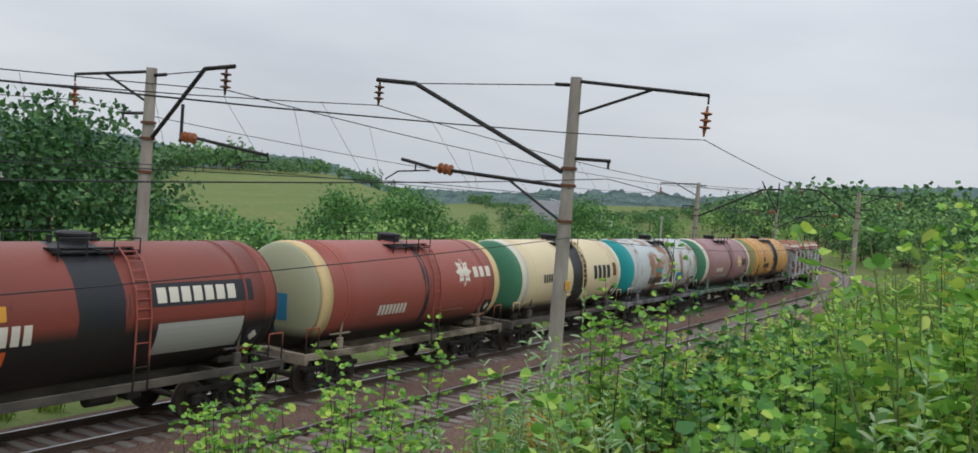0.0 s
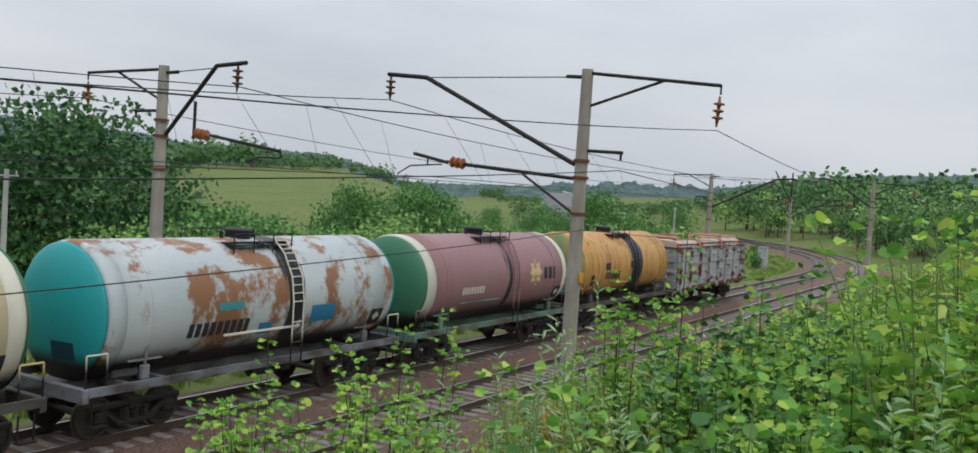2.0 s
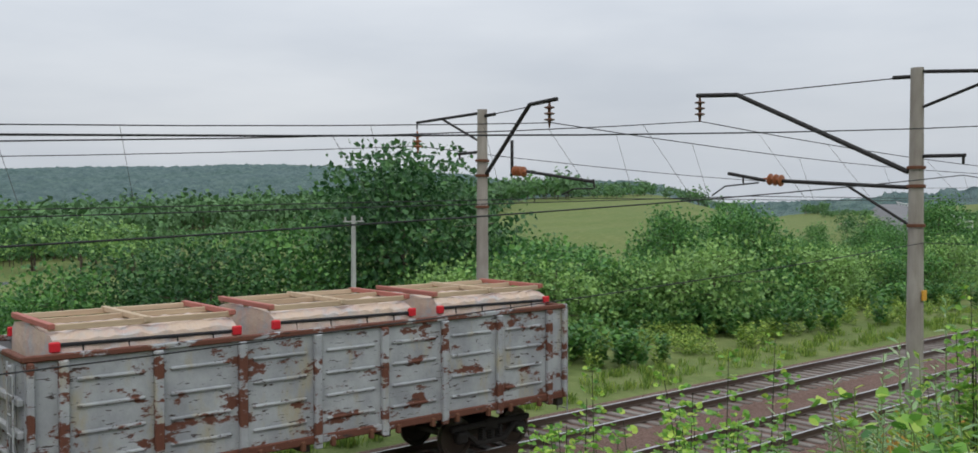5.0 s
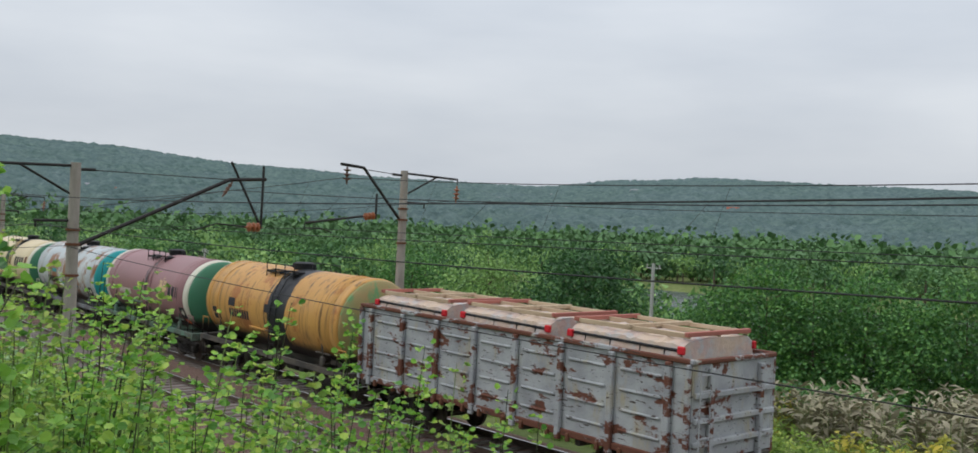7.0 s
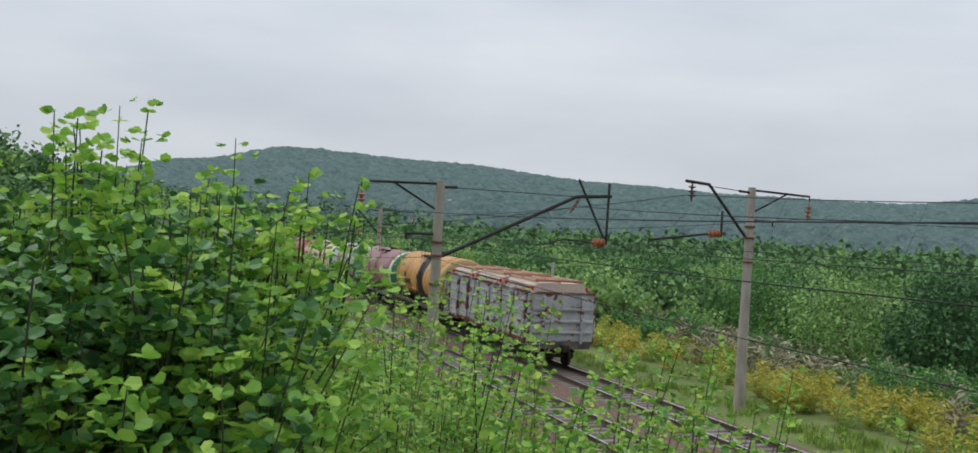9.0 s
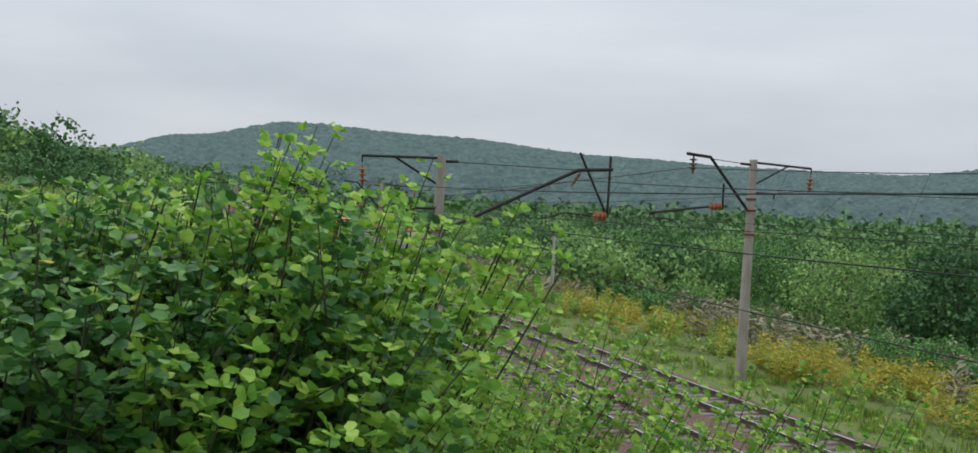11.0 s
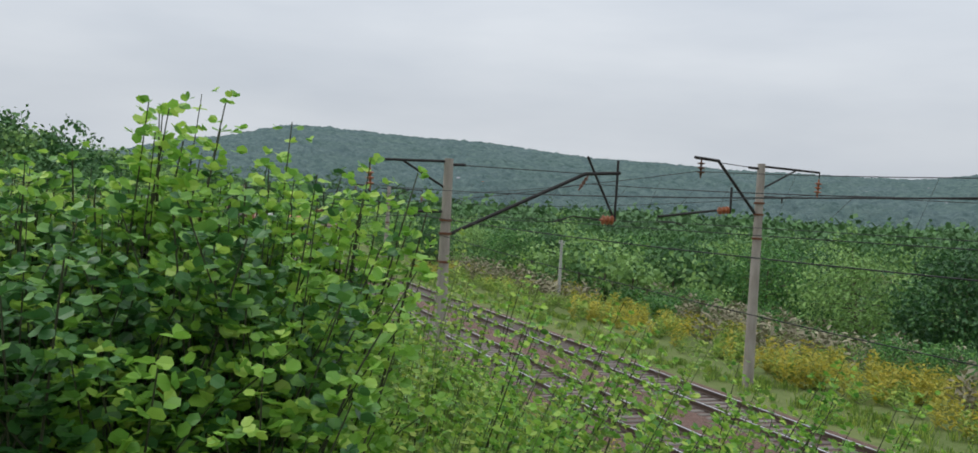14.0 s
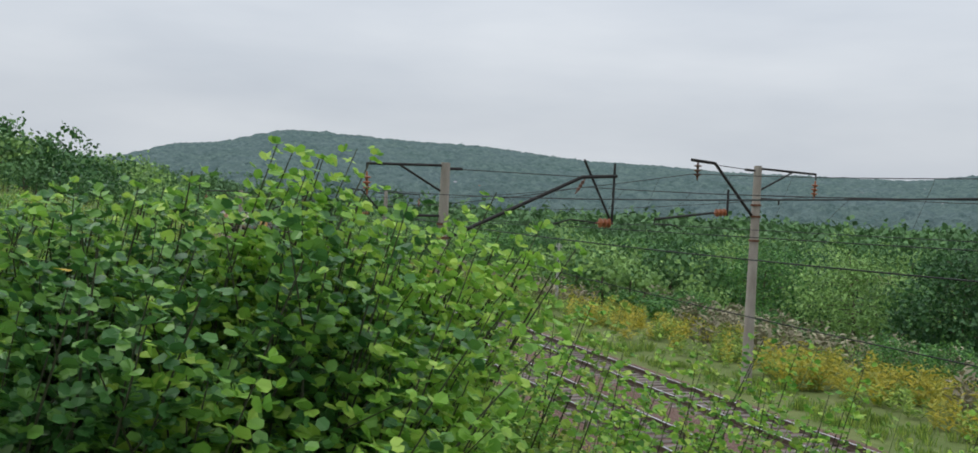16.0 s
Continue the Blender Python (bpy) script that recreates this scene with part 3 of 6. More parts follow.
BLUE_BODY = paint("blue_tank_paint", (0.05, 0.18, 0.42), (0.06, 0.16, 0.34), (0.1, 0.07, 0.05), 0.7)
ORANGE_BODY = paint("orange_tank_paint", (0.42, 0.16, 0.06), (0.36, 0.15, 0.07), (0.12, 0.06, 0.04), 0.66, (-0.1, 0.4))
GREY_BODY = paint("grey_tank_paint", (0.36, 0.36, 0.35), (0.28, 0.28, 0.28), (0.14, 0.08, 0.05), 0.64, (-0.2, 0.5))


def marks_red(w):
    star(w, 2.55, 22, 0.52, LETTER_PALE)
    bars(w, LETTER_PALE, 3.15, 4.45, 21, 14, 3, "pale company lettering")
    bars(w, LETTER_PALE, -2.4, -0.9, -16, 12, 8)
    placards(w)
    shelf_rail(w, 1.2, 2.6, RUST)
    end_paint(w, BLUE, -0.55, 0.35, -0.65, 0.12, "blue painted patch")
    end_paint(w, NAVY, -0.1, 0.45, -1.05, -0.72, "navy painted patch")


def marks_cream(w):
    bars(w, LETTER_DARK, 1.75, 3.75, 8, 22, 4, "dark company lettering")
    bars(w, LETTER_DARK, -3.3, -1.4, 4, 12, 9)
    patch(w, RUST, 3.95, 4.4, 0, 22, "rust-brown square patch")
    shelf_rail(w, -2.2, -0.4, CREAM_RING)
    placards(w)


def marks_teal(w):
    bars(w, LETTER_DARK, -2.9, -0.9, -18, 13, 9)
    patch(w, TEAL, -2.0, -1.2, -2, 5, "faded green painted patch")
    patch(w, BLUE, 1.35, 2.35, -24, -6, "blue painted patch")
    patch(w, BLUE, -0.55, -0.05, -30, -18, "blue painted square")
    patch(w, LETTER_DARK, -2.9, -2.55, -44, -38, "dark painted square")
    shelf_rail(w, -1.7, 1.0, WHITE_RING)
    end_paint(w, NAVY, -0.75, -0.05, -1.0, -0.6, "dark blue stencilled patch")
    placards(w)


def marks_pink(w):
    star(w, 2.3, 6, 0.55, CREAM_RING)
    bars(w, LETTER_DARK, 2.95, 4.1, 4, 17, 3, "dark company lettering")
    bars(w, LETTER_PALE, -3.0, -1.5, -10, 9, 8)
    shelf_rail(w, -3.0, -0.3, FRAME_GREEN)
    end_paint(w, TEAL, -0.2, 0.6, -0.75, -0.4, "pale teal painted patch")
    placards(w)


def marks_ochre(w):
    bars(w, LETTER_DARK, -2.9, -1.2, -11, 12, 8)
    patch(w, LETTER_DARK, -2.95, -2.4, -2, 10, "dark stencilled square")
    patch(w, LETTER_DARK, -4.4, -4.05, -16, -8, "dark stencilled square")
    patch(w, LETTER_DARK, 0.0, 0.45, -1, 10, "dark stencilled square")
    patch(w, LETTER_DARK, -4.35, -3.8, -26, -18, "dark stencilled figures")
    shelf_rail(w, -1.3, 0.6, OCHRE)
    end_paint(w, TEAL, -0.75, 0.25, -0.1, 0.45, "teal painted patch")
    end_paint(w, NAVY, -0.65, 0.5, -0.75, -0.13, "dark green painted patch")
    end_paint(w, BLUE, -0.75, 0.15, -1.1, -0.8, "blue painted patch")


def marks_dark(w):
    patch(w, YELLOW, -3.6, -2.5, 6, 17, "yellow painted block")
    bars(w, LETTER_PALE, -4.0, -1.9, -5, 15, 8)
    patch(w, LETTER_DARK, 1.0, 4.2, 8, 28, "dark panel behind the lettering")
    bm = bmesh.new()
    for i in range(7):
        curved_patch(bm, 1.15 + i * 0.36, 1.42 + i * 0.36, 11, 24, 0.014, 3)
    part("lettering", bm, LETTER_PALE, w, "pale company lettering")
    patch(w, GREYPATCH, 1.2, 3.9, -36, -6, "grey patch of new primer")
    patch(w, LETTER_PALE, -3.5, -3.1, -30, -22, "white stencilled square")
    patch(w, ORANGE, -2.75, -2.45, -28, -16, "orange square")
    placards(w)


def marks_none(w):
    bars(w, LETTER_PALE, -2.6, -1.0, -10, 11, 8)


def gondola():
    w = thing("gondola_wagon", Matrix(), "rusty grey open gondola wagon with peeling paint carrying wrapped crates", "gondola wagon", "wagons of the freight train")
    L, WD, Z0, Z1 = 6.36, 1.55, 1.30, 3.44
    for y in (-1, 1):
        bm = bmesh.new()
        box(bm, -L, L, min(y * WD, y * (WD - 0.05)), max(y * WD, y * (WD - 0.05)), Z0, Z1)
        part("side_wall", bm, PEEL, w)
        bm = bmesh.new()
        box(bm, -L - 0.04, L + 0.04, min(y * (WD + 0.07), y * (WD - 0.07)), max(y * (WD + 0.07), y * (WD - 0.07)), Z1, Z1 + 0.11, 0.02)
        part("top_rail", bm, PEEL_DARK, w, "rusty top rail")
        bm = bmesh.new()
        box(bm, -L, L, min(y * (WD + 0.06), y * (WD - 0.02)), max(y * (WD + 0.06), y * (WD - 0.02)), Z0 - 0.12, Z0 + 0.05, 0.02)
        part("bottom_rail", bm, PEEL_DARK, w)
        xs = [-L + 0.07] + [-L + 0.6 + i * (2 * L - 1.2) / 7 for i in range(8)] + [L - 0.07]
        for i, x in enumerate(xs):
            bm = bmesh.new()
            w2 = 0.085 if 0 < i < 9 else 0.06
            box(bm, x - w2, x + w2, min(y * WD, y * (WD + 0.13)), max(y * WD, y * (WD + 0.13)), Z0 - 0.1 - (0.12 if 0 < i < 9 else 0), Z1, 0.025)
            part("post", bm, PEEL_POST, w)
            if 0 < i < 8:
                x2 = xs[i + 1]
                for k in range(4):
                    z = Z0 + 0.32 + k * 0.47
                    bm = bmesh.new()
                    box(bm, x + 0.22, x2 - 0.22, min(y * (WD - 0.01), y * (WD + 0.045)), max(y * (WD - 0.01), y * (WD + 0.045)), z, z + 0.085, 0.03)
                    part("pressed_rib", bm, PEEL, w)
                for hx in (x + 0.35, x2 - 0.35):
                    bm = bmesh.new()
                    box(bm, hx - 0.05, hx + 0.05, min(y * WD, y * (WD + 0.12)), max(y * WD, y * (WD + 0.12)), Z0 - 0.22, Z0 - 0.02, 0.02)
                    part("hatch_latch", bm, RUST, w)
    for s in (-1, 1):
        bm = bmesh.new()
        box(bm, min(s * L, s * (L - 0.06)), max(s * L, s * (L - 0.06)), -WD + 0.06, WD - 0.06, Z0, Z1)
        part("end_wall", bm, PEEL, w)
        bm = bmesh.new()
        box(bm, min(s * (L + 0.07), s * (L - 0.07)), max(s * (L + 0.07), s * (L - 0.07)), -WD, WD, Z1, Z1 + 0.10, 0.02)
        part("end_rail", bm, PEEL_DARK, w)
        for z in (Z0 + 0.35, Z0 + 0.85, Z0 + 1.4):
            bm = bmesh.new()
            box(bm, min(s * L, s * (L + 0.11)), max(s * L, s * (L + 0.11)), -WD + 0.05, WD - 0.05, z, z + 0.13, 0.02)
            part("end_stiffener", bm, PEEL, w)
        for y in (-0.95, 0.95):
            bm = bmesh.new()
            box(bm, min(s * L, s * (L + 0.13)), max(s * L, s * (L + 0.13)), y - 0.07, y + 0.07, Z0 - 0.1, Z1 - 0.1, 0.02)
            part("end_post", bm, PEEL, w)
        bm = bmesh.new()
        for y in (-1.48, -1.12):
            rod(bm, (s * (L + 0.17), y, 0.75), (s * (L + 0.17), y, Z1), 0.018, seg=5)
        for k in range(8):
            rod(bm, (s * (L + 0.17), -1.48, 0.85 + k * 0.34), (s * (L + 0.17), -1.12, 0.85 + k * 0.34), 0.016, seg=5)
        part("end_ladder", bm, PEEL, w)
        coupler(w, s, 6.95)
        bm = bmesh.new()
        box(bm, min(s * 6.2, s * 6.42), max(s * 6.2, s * 6.42), -1.45, 1.45, 0.95, 1.28, 0.02)
        part("end_beam", bm, FRAME, w)
        bogie(w, s * 4.33, FRAME)
    bm = bmesh.new()
    box(bm, -6.3, 6.3, -0.3, 0.3, 0.85, 1.2, 0.03)
    for x in (-3, -1, 1, 3):
        box(bm, x - 0.08, x + 0.08, -1.45, 1.45, 1.0, 1.2)
    part("underframe", bm, FRAME, w)
    bm = bmesh.new()
    box(bm, -L + 0.06, L - 0.06, -WD + 0.06, WD - 0.06, 1.2, 1.3)
    part("floor_plate", bm, RUST, w)
    for i, x in enumerate((-4.15, 0.05, 4.2)):
        c = crate(x, 0.5 if i else 0.46)
        c.parent = w
    return w


def crate(x, up):
    """A long packing case wrapped in pale sheeting, with open battens and red straps on its top."""
    c = new("packing_case")
    c.location = (x, 0, 0)
    tagged(c, "packing case wrapped in pinkish sheeting with wooden battens")
    z = 3.5 + up
    random.seed(int(x * 10) + 90)
    bm = bmesh.new()
    nx, prof = 22, [(-1.36, 1.5), (-1.37, 3.42), (-1.30, z - 0.22), (-1.12, z - 0.12), (-0.6, z - 0.10), (0, z - 0.08), (0.6, z - 0.10), (1.12, z - 0.12), (1.30, z - 0.22), (1.37, 3.42), (1.36, 1.5)]
    rings = []
    for i in range(nx + 1):
        xx = -1.7 + 3.4 * i / nx
        rings.append([bm.verts.new((xx, y + random.uniform(-0.02, 0.02), q + (random.uniform(-0.035, 0.035) if q > 3.4 else 0))) for y, q in prof])
    for p, q in zip(rings, rings[1:]):
        for k in range(len(prof) - 1):
            bm.faces.new((p[k], q[k], q[k + 1], p[k + 1]))
    bm.faces.new(rings[0][::-1])
    bm.faces.new(rings[-1])
    part("sheeting", bm, WRAP, c, "pale pink torn sheeting")
    bm = bmesh.new()
    for y in (-1.1, 0.0, 1.1):
        box(bm, -1.72, 1.72, y - 0.035, y + 0.035, z - 0.08, z + 0.03, 0.01)
    part("long_batten", bm, TIMBER, c, "raw timber battens")
    for xx in (-1.68, -0.0, 1.68):
        bm = bmesh.new()
        box(bm, xx - 0.06, xx + 0.06, -1.2, 1.2, z - 0.04, z + 0.06, 0.01)
        part("cross_batten", bm, REDWRAP if xx else TIMBER, c)
    for y in (-1.33, 1.33):
        bm = bmesh.new()
        rod(bm, (-1.68, y, z - 0.3), (1.6, y, z - 0.34), 0.035, seg=6)
        for xx in (-1.2, -0.4, 0.5, 1.2):
            rod(bm, (xx, y, z - 0.32), (xx, y * 1.02, 3.5), 0.015, seg=5)
        part("lashing", bm, BLACKISH, c, "black lashing pole")
    for xx in (-1.68, 1.68):
        for y in (-1.36, 1.36):
            bm = bmesh.new()
            box(bm, xx - 0.09, xx + 0.09, y - 0.05, y + 0.05, z - 0.42, z - 0.24, 0.02)
            part("corner_block", bm, REDTAG, c, "bright red corner block")
    return c


PEEL = material("peeling_grey_paint", (0.4, 0.41, 0.42), 0.75)
PEEL_DARK = material("rusty_grey_rail", (0.2, 0.15, 0.13), 0.8)
PEEL_POST = material("weathered_post_paint", (0.33, 0.33, 0.33), 0.8)
for m, rust_at in ((PEEL, 0.565), (PEEL_DARK, 0.42), (PEEL_POST, 0.5)):
    c = mixed(m, patches(m, 1.2, 0.35, 0.65, 5), (0.40, 0.415, 0.425), (0.27, 0.28, 0.295))
    c = mixed(m, patches(m, 2.2, 0.55, 0.72, 7, (1, 1, 0.35)), c, (0.36, 0.32, 0.22))
    c = mixed(m, patches(m, 1.5, rust_at, rust_at + 0.03, 9, (0.8, 1, 1.7), 0.68), c, (0.13, 0.05, 0.032))
    c = mixed(m, patches(m, 6, 0.62, 0.66, 5, (0.6, 1, 3)), c, (0.05, 0.035, 0.03))
    colour(m, c)
    relief(m, 3, 0.35, 0.04)
WRAP = material("pink_sheeting", (0.5, 0.38, 0.34), 0.7)
colour(WRAP, mixed(WRAP, patches(WRAP, 1.4, 0.4, 0.6, 5), mixed(WRAP, patches(WRAP, 4, 0.45, 0.55, 4), (0.50, 0.37, 0.33), (0.44, 0.42, 0.42)), (0.56, 0.43, 0.33)))
relief(WRAP, 6, 0.4, 0.05)
TIMBER = material("raw_timber", (0.45, 0.3, 0.15), 0.8)
colour(TIMBER, mixed(TIMBER, patches(TIMBER, 3, 0.3, 0.7, 6, (0.2, 3, 3)), (0.52, 0.41, 0.28), (0.38, 0.28, 0.19)))
REDWRAP = material("reddish_batten", (0.36, 0.13, 0.10), 0.7)
REDTAG = material("red_block", (0.55, 0.02, 0.03), 0.5)

# tail of the train first
WAGONS = [gondola()]
DESIGNS = {
    "ochre": tank_wagon("ochre tank wagon with black spill and mottled green end", OCHRE, OCHRE_END, OCHRE, FRAME, marks_ochre, OCHRE),
    "pink": tank_wagon("faded pink tank wagon with green end and white rim", PINK, GREEN_END, WHITE_RING, FRAME_GREEN, marks_pink, PINK),
    "teal": tank_wagon("chalky white rust-streaked tank wagon with teal end", CHALK, TEAL_END, CHALK, FRAME_GREY, marks_teal, WHITE_RING),
    "cream": tank_wagon("cream tank wagon with black band and green end", CREAM, GREEN_END, WHITE_RING, FRAME, marks_cream, CREAM_RING),
    "red": tank_wagon("brick-red tank wagon with sage end and cream rim", RED, RED_END, CREAM_RING, FRAME_TAN, marks_red, RED),
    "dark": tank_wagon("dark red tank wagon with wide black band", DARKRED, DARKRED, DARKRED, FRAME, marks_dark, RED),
}
WAGONS += list(DESIGNS.values())
NEAR_WHEELS = list(SPINNING)
DESIGNS["blue"] = tank_wagon("blue tank wagon far ahead in the train", BLUE_BODY, BLUE_BODY, BLUE_BODY, FRAME, marks_none)
DESIGNS["orange"] = tank_wagon("orange tank wagon far ahead in the train", ORANGE_BODY, ORANGE_BODY, CREAM_RING, FRAME, marks_none)
DESIGNS["grey"] = tank_wagon("grey tank wagon far ahead in the train", GREY_BODY, GREY_BODY, GREY_BODY, FRAME, marks_none)
ORDER = "grey orange cream grey dark orange grey teal orange cream ochre grey orange pink cream grey dark ochre orange grey teal grey orange blue orange red grey cream orange ochre grey blue orange red grey orange blue grey orange cream orange blue".split()
FIRST = {"blue", "orange", "grey"}
for kind in ORDER:
    if kind in FIRST:
        FIRST.discard(kind)
        WAGONS.append(DESIGNS[kind])
    else:
        WAGONS.append(copy_thing(DESIGNS[kind], Matrix()))

# tail end of the train along the line, time by time
TAIL = [(0, 93.2), (0.5, 85.3), (1, 77.3), (1.5, 69.5), (2, 61.7), (2.5, 54.0), (3, 46.4), (3.5, 38.9), (3.7, 35.9), (4.4, 25.6), (5.1, 15.7), (5.8, 6.2), (6, 3.2), (6.5, -4.3), (7, -11.5), (7.5, -18.1), (8, -24.7), (8.5, -31.5), (9, -38.3), (9.5, -45.0), (10.5, -58.5), (12, -78.5), (14, -105.0), (16, -131.5)]


def motions():
    back = 6.4
    for i, w in enumerate(WAGONS):
        if i == 1:
            back += 12.97
        elif i > 1:
            back += 12.02
        walk(w, [(t, on_line(s - back, FAR)) for t, s in TAIL])



# ---- catenary ----
IRON = material("dark_iron", (0.03, 0.028, 0.027), 0.6, 0.4)
CLAY = material("brown_porcelain", (0.28, 0.10, 0.045), 0.35)
DARK_CLAY = material("dark_porcelain", (0.12, 0.06, 0.04), 0.3)
CABLE = material("cable", (0.03, 0.03, 0.032), 0.6, 0.3)


def insulator(parent, at, down, count=3, size=0.15, mat=None):
    bm = bmesh.new()
    m = Matrix.Translation(at) @ Vector(down).to_track_quat("Z", "Y").to_matrix().to_4x4()
    prof = [(0.025, -0.14)]
    for k in range(count):
        z = k * 0.17
        prof += [(0.04, z), (size, z + 0.03), (size, z + 0.06), (0.05, z + 0.09)]
    prof.append((0.02, count * 0.17 + 0.1))
    lathe(bm, prof, seg=12, m=m)
    return part("insulator", bm, mat or DARK_CLAY, parent)


def mast(x, y, top, base, style, back, arm, label):
    """A concrete catenary mast; local +y points over the tracks. arm: reach of the main bracket."""
    side = 1 if nearest(x, y)[0] < 0 else -1
    dip = 0.32 if x > 0 and style == "low" else 0.08
    p = thing("catenary_mast", Matrix.Translation((x, y, 0)) @ (Matrix() if side > 0 else Matrix.Rotation(math.pi, 4, "Z")), label, "catenary mast", "masts along the railway")
    bm = bmesh.new()
    rod(bm, (0, 0, base), (0, 0, top), 0.225, 0.15, seg=18)
    part("post", bm, CONCRETE, p)
    bm = bmesh.new()
    if style == "high":
        rod(bm, (0, 0.2, top - 1.95), (0, arm * 0.68, top - 0.02), 0.06)
        rod(bm, (0, arm * 0.68, top - 0.02), (0, arm + 0.12, top + 0.05), 0.06)
        end, level = arm - 0.08, top
    else:
        rod(bm, (0, 0.2, top - 2.5), (0, arm * 0.80, top - 0.2), 0.065)
        rod(bm, (0, arm * 0.80, top - 0.2), (0, arm + 0.1, top - 0.1), 0.065)
        end, level = arm, top - 0.15
    part("bracket", bm, IRON, p)
    bm = bmesh.new()
    rod(bm, (0, 0.12, top - 0.2), (0, arm * (0.68 if style == "high" else 0.8), top - 0.08 if style == "high" else top - 0.2), 0.016, seg=5)
    rod(bm, (0, 0.1, top - 0.2), (0, 0.6, top - 0.18), 0.05, seg=8)
    part("tie_rod", bm, IRON, p)
    # outer bracket for the feeder cable
    bm = bmesh.new()
    rod(bm, (0, -0.1, top - 0.1), (0, -back, top - 0.1 - dip), 0.045)
    rod(bm, (0, -0.15, top - 0.95), (0, -back * 0.6, top - 0.1 - dip * 0.6), 0.038)
    rod(bm, (0, -back, top - 0.08 - dip), (0, -back, top - 0.32 - dip), 0.025)
    part("feeder_bracket", bm, IRON, p)
    insulator(p, (0, -back + 0.02, top - 0.5 - dip), (0, 0.05, -1), 3, 0.14, CLAY)
    if style == "vee":
        bm = bmesh.new()
        rod(bm, (0, arm - 1.25, top + 0.42), (0, arm - 0.05, top - 1.75), 0.045)
        rod(bm, (0, arm, top + 0.35), (0, arm - 0.02, top - 1.85), 0.045)
        part("drop_bracket", bm, IRON, p)
        insulator(p, (0, arm - 1.25, level - 0.2), (0.2, -0.5, -0.6), 3, 0.07)
        insulator(p, (0, arm - 0.1, top - 1.8), (0, -1, 0), 3, 0.17, CLAY)
        bm = bmesh.new()
        rod(bm, (0, arm - 0.6, top - 1.8), (0, arm - 1.7, top - 1.72), 0.028)
        rod(bm, (0, arm - 1.7, top - 1.72), (0, arm - 2.5, top - 1.95), 0.025)
        part("registration_arm", bm, IRON, p)
        low = top - 2.5
    elif style == "low":
        insulator(p, (0, end, level - 0.12), (0, 0, -1), 3, 0.15)
        z = top - 2.75
        bm = bmesh.new()
        rod(bm, (0, 0.15, z - 0.13), (0, arm - 2.7, z + 0.1), 0.05)
        rod(bm, (0, arm - 2.2, z + 0.12), (0, arm - 1.0, z + 0.34), 0.05)
        rod(bm, (0, 0.15, z - 1.05), (0, 1.75, z - 0.08), 0.035)
        rod(bm, (0, arm - 1.5, z + 0.24), (0, arm - 1.5, z + 0.05), 0.025)
        rod(bm, (0, arm - 2.0, z + 0.06), (0, arm - 0.9, z - 0.02), 0.022)
        rod(bm, (0, arm - 0.9, z - 0.02), (0, arm - 0.45, z - 0.28), 0.022)
        part("registration_arm", bm, IRON, p)
        insulator(p, (0, arm - 2.75, z + 0.1), (0, 1, 0.12), 3, 0.16, CLAY)
        low = z - 0.1
    else:
        insulator(p, (0, end - 0.1, level - 0.12), (0, 0, -1), 3, 0.15)
        z = top - 1.95
        bm = bmesh.new()
        rod(bm, (0, 1.35, top - 1.0), (0, 1.35, z - 0.08), 0.045)
        rod(bm, (0, 2.0, z + 0.02), (0, 4.6, z - 0.32), 0.045)
        rod(bm, (0, 4.6, z - 0.25), (0, 4.65, z - 0.5), 0.025)
        rod(bm, (0, 4.6, z - 0.5), (0, 3.9, z - 0.5), 0.022)
        rod(bm, (0, 3.9, z - 0.5), (0, 3.4, z - 0.66), 0.022)
        part("registration_arm", bm, IRON, p)
        insulator(p, (0, 1.45, z + 0.06), (0, 1, -0.1), 3, 0.15, CLAY)
        low = z - 0.05
    for z in (low, low - 0.95, low + 0.45):
        bm = bmesh.new()
        lathe(bm, [(0.19, z - 0.04), (0.215, z - 0.035), (0.215, z + 0.035), (0.19, z + 0.04)], seg=16)
        part("clamp", bm, RUST, p, "rusty clamp band")
    bm = bmesh.new()
    rod(bm, (0, -0.1, low + 0.72), (0, -1.15, low + 0.7), 0.045)
    rod(bm, (0, -1.1, low + 0.7), (0, -1.1, low + 0.5), 0.035)
    part("cable_hanger", bm, IRON, p)
    return p


LABEL = "weathered round concrete mast with black iron brackets "
MASTS = {
    "B": mast(22.7, 10.7, 9.36, -1.0, "low", 3.6, 6.4, LABEL + "beside the near track"),
    "A": mast(18.5, 22.0, 8.95, -1.2, "high", 3.35, 3.1, LABEL + "on the meadow side"),
    "C": mast(70.3, 22.2, 8.25, -1.2, "vee", 3.0, 6.0, LABEL + "on the meadow side"),
    "H": mast(78.5, 11.9, 8.5, -1.2, "high", 3.0, 4.5, LABEL + "at the curve"),
    "K": mast(118.0, 27.2, 7.4, -1.5, "vee", 2.5, 6.0, LABEL + "at the curve"),
    "D": mast(-29.7, 10.7, 7.3, -1.2, "vee", 2.7, 6.45, LABEL + "rising from the bushes"),
    "E": mast(-30.4, 24.0, 7.98, -1.6, "high", 2.9, 3.0, LABEL + "by the grass verge"),
    "F": mast(-77.7, 10.7, 6.0, -3.5, "vee", 2.7, 6.45, LABEL + "rising from the bushes"),
    "G": mast(-75.2, 22.0, 6.5, -3.5, "high", 2.9, 3.0, LABEL + "by the grass verge"),
}
bm = bmesh.new()
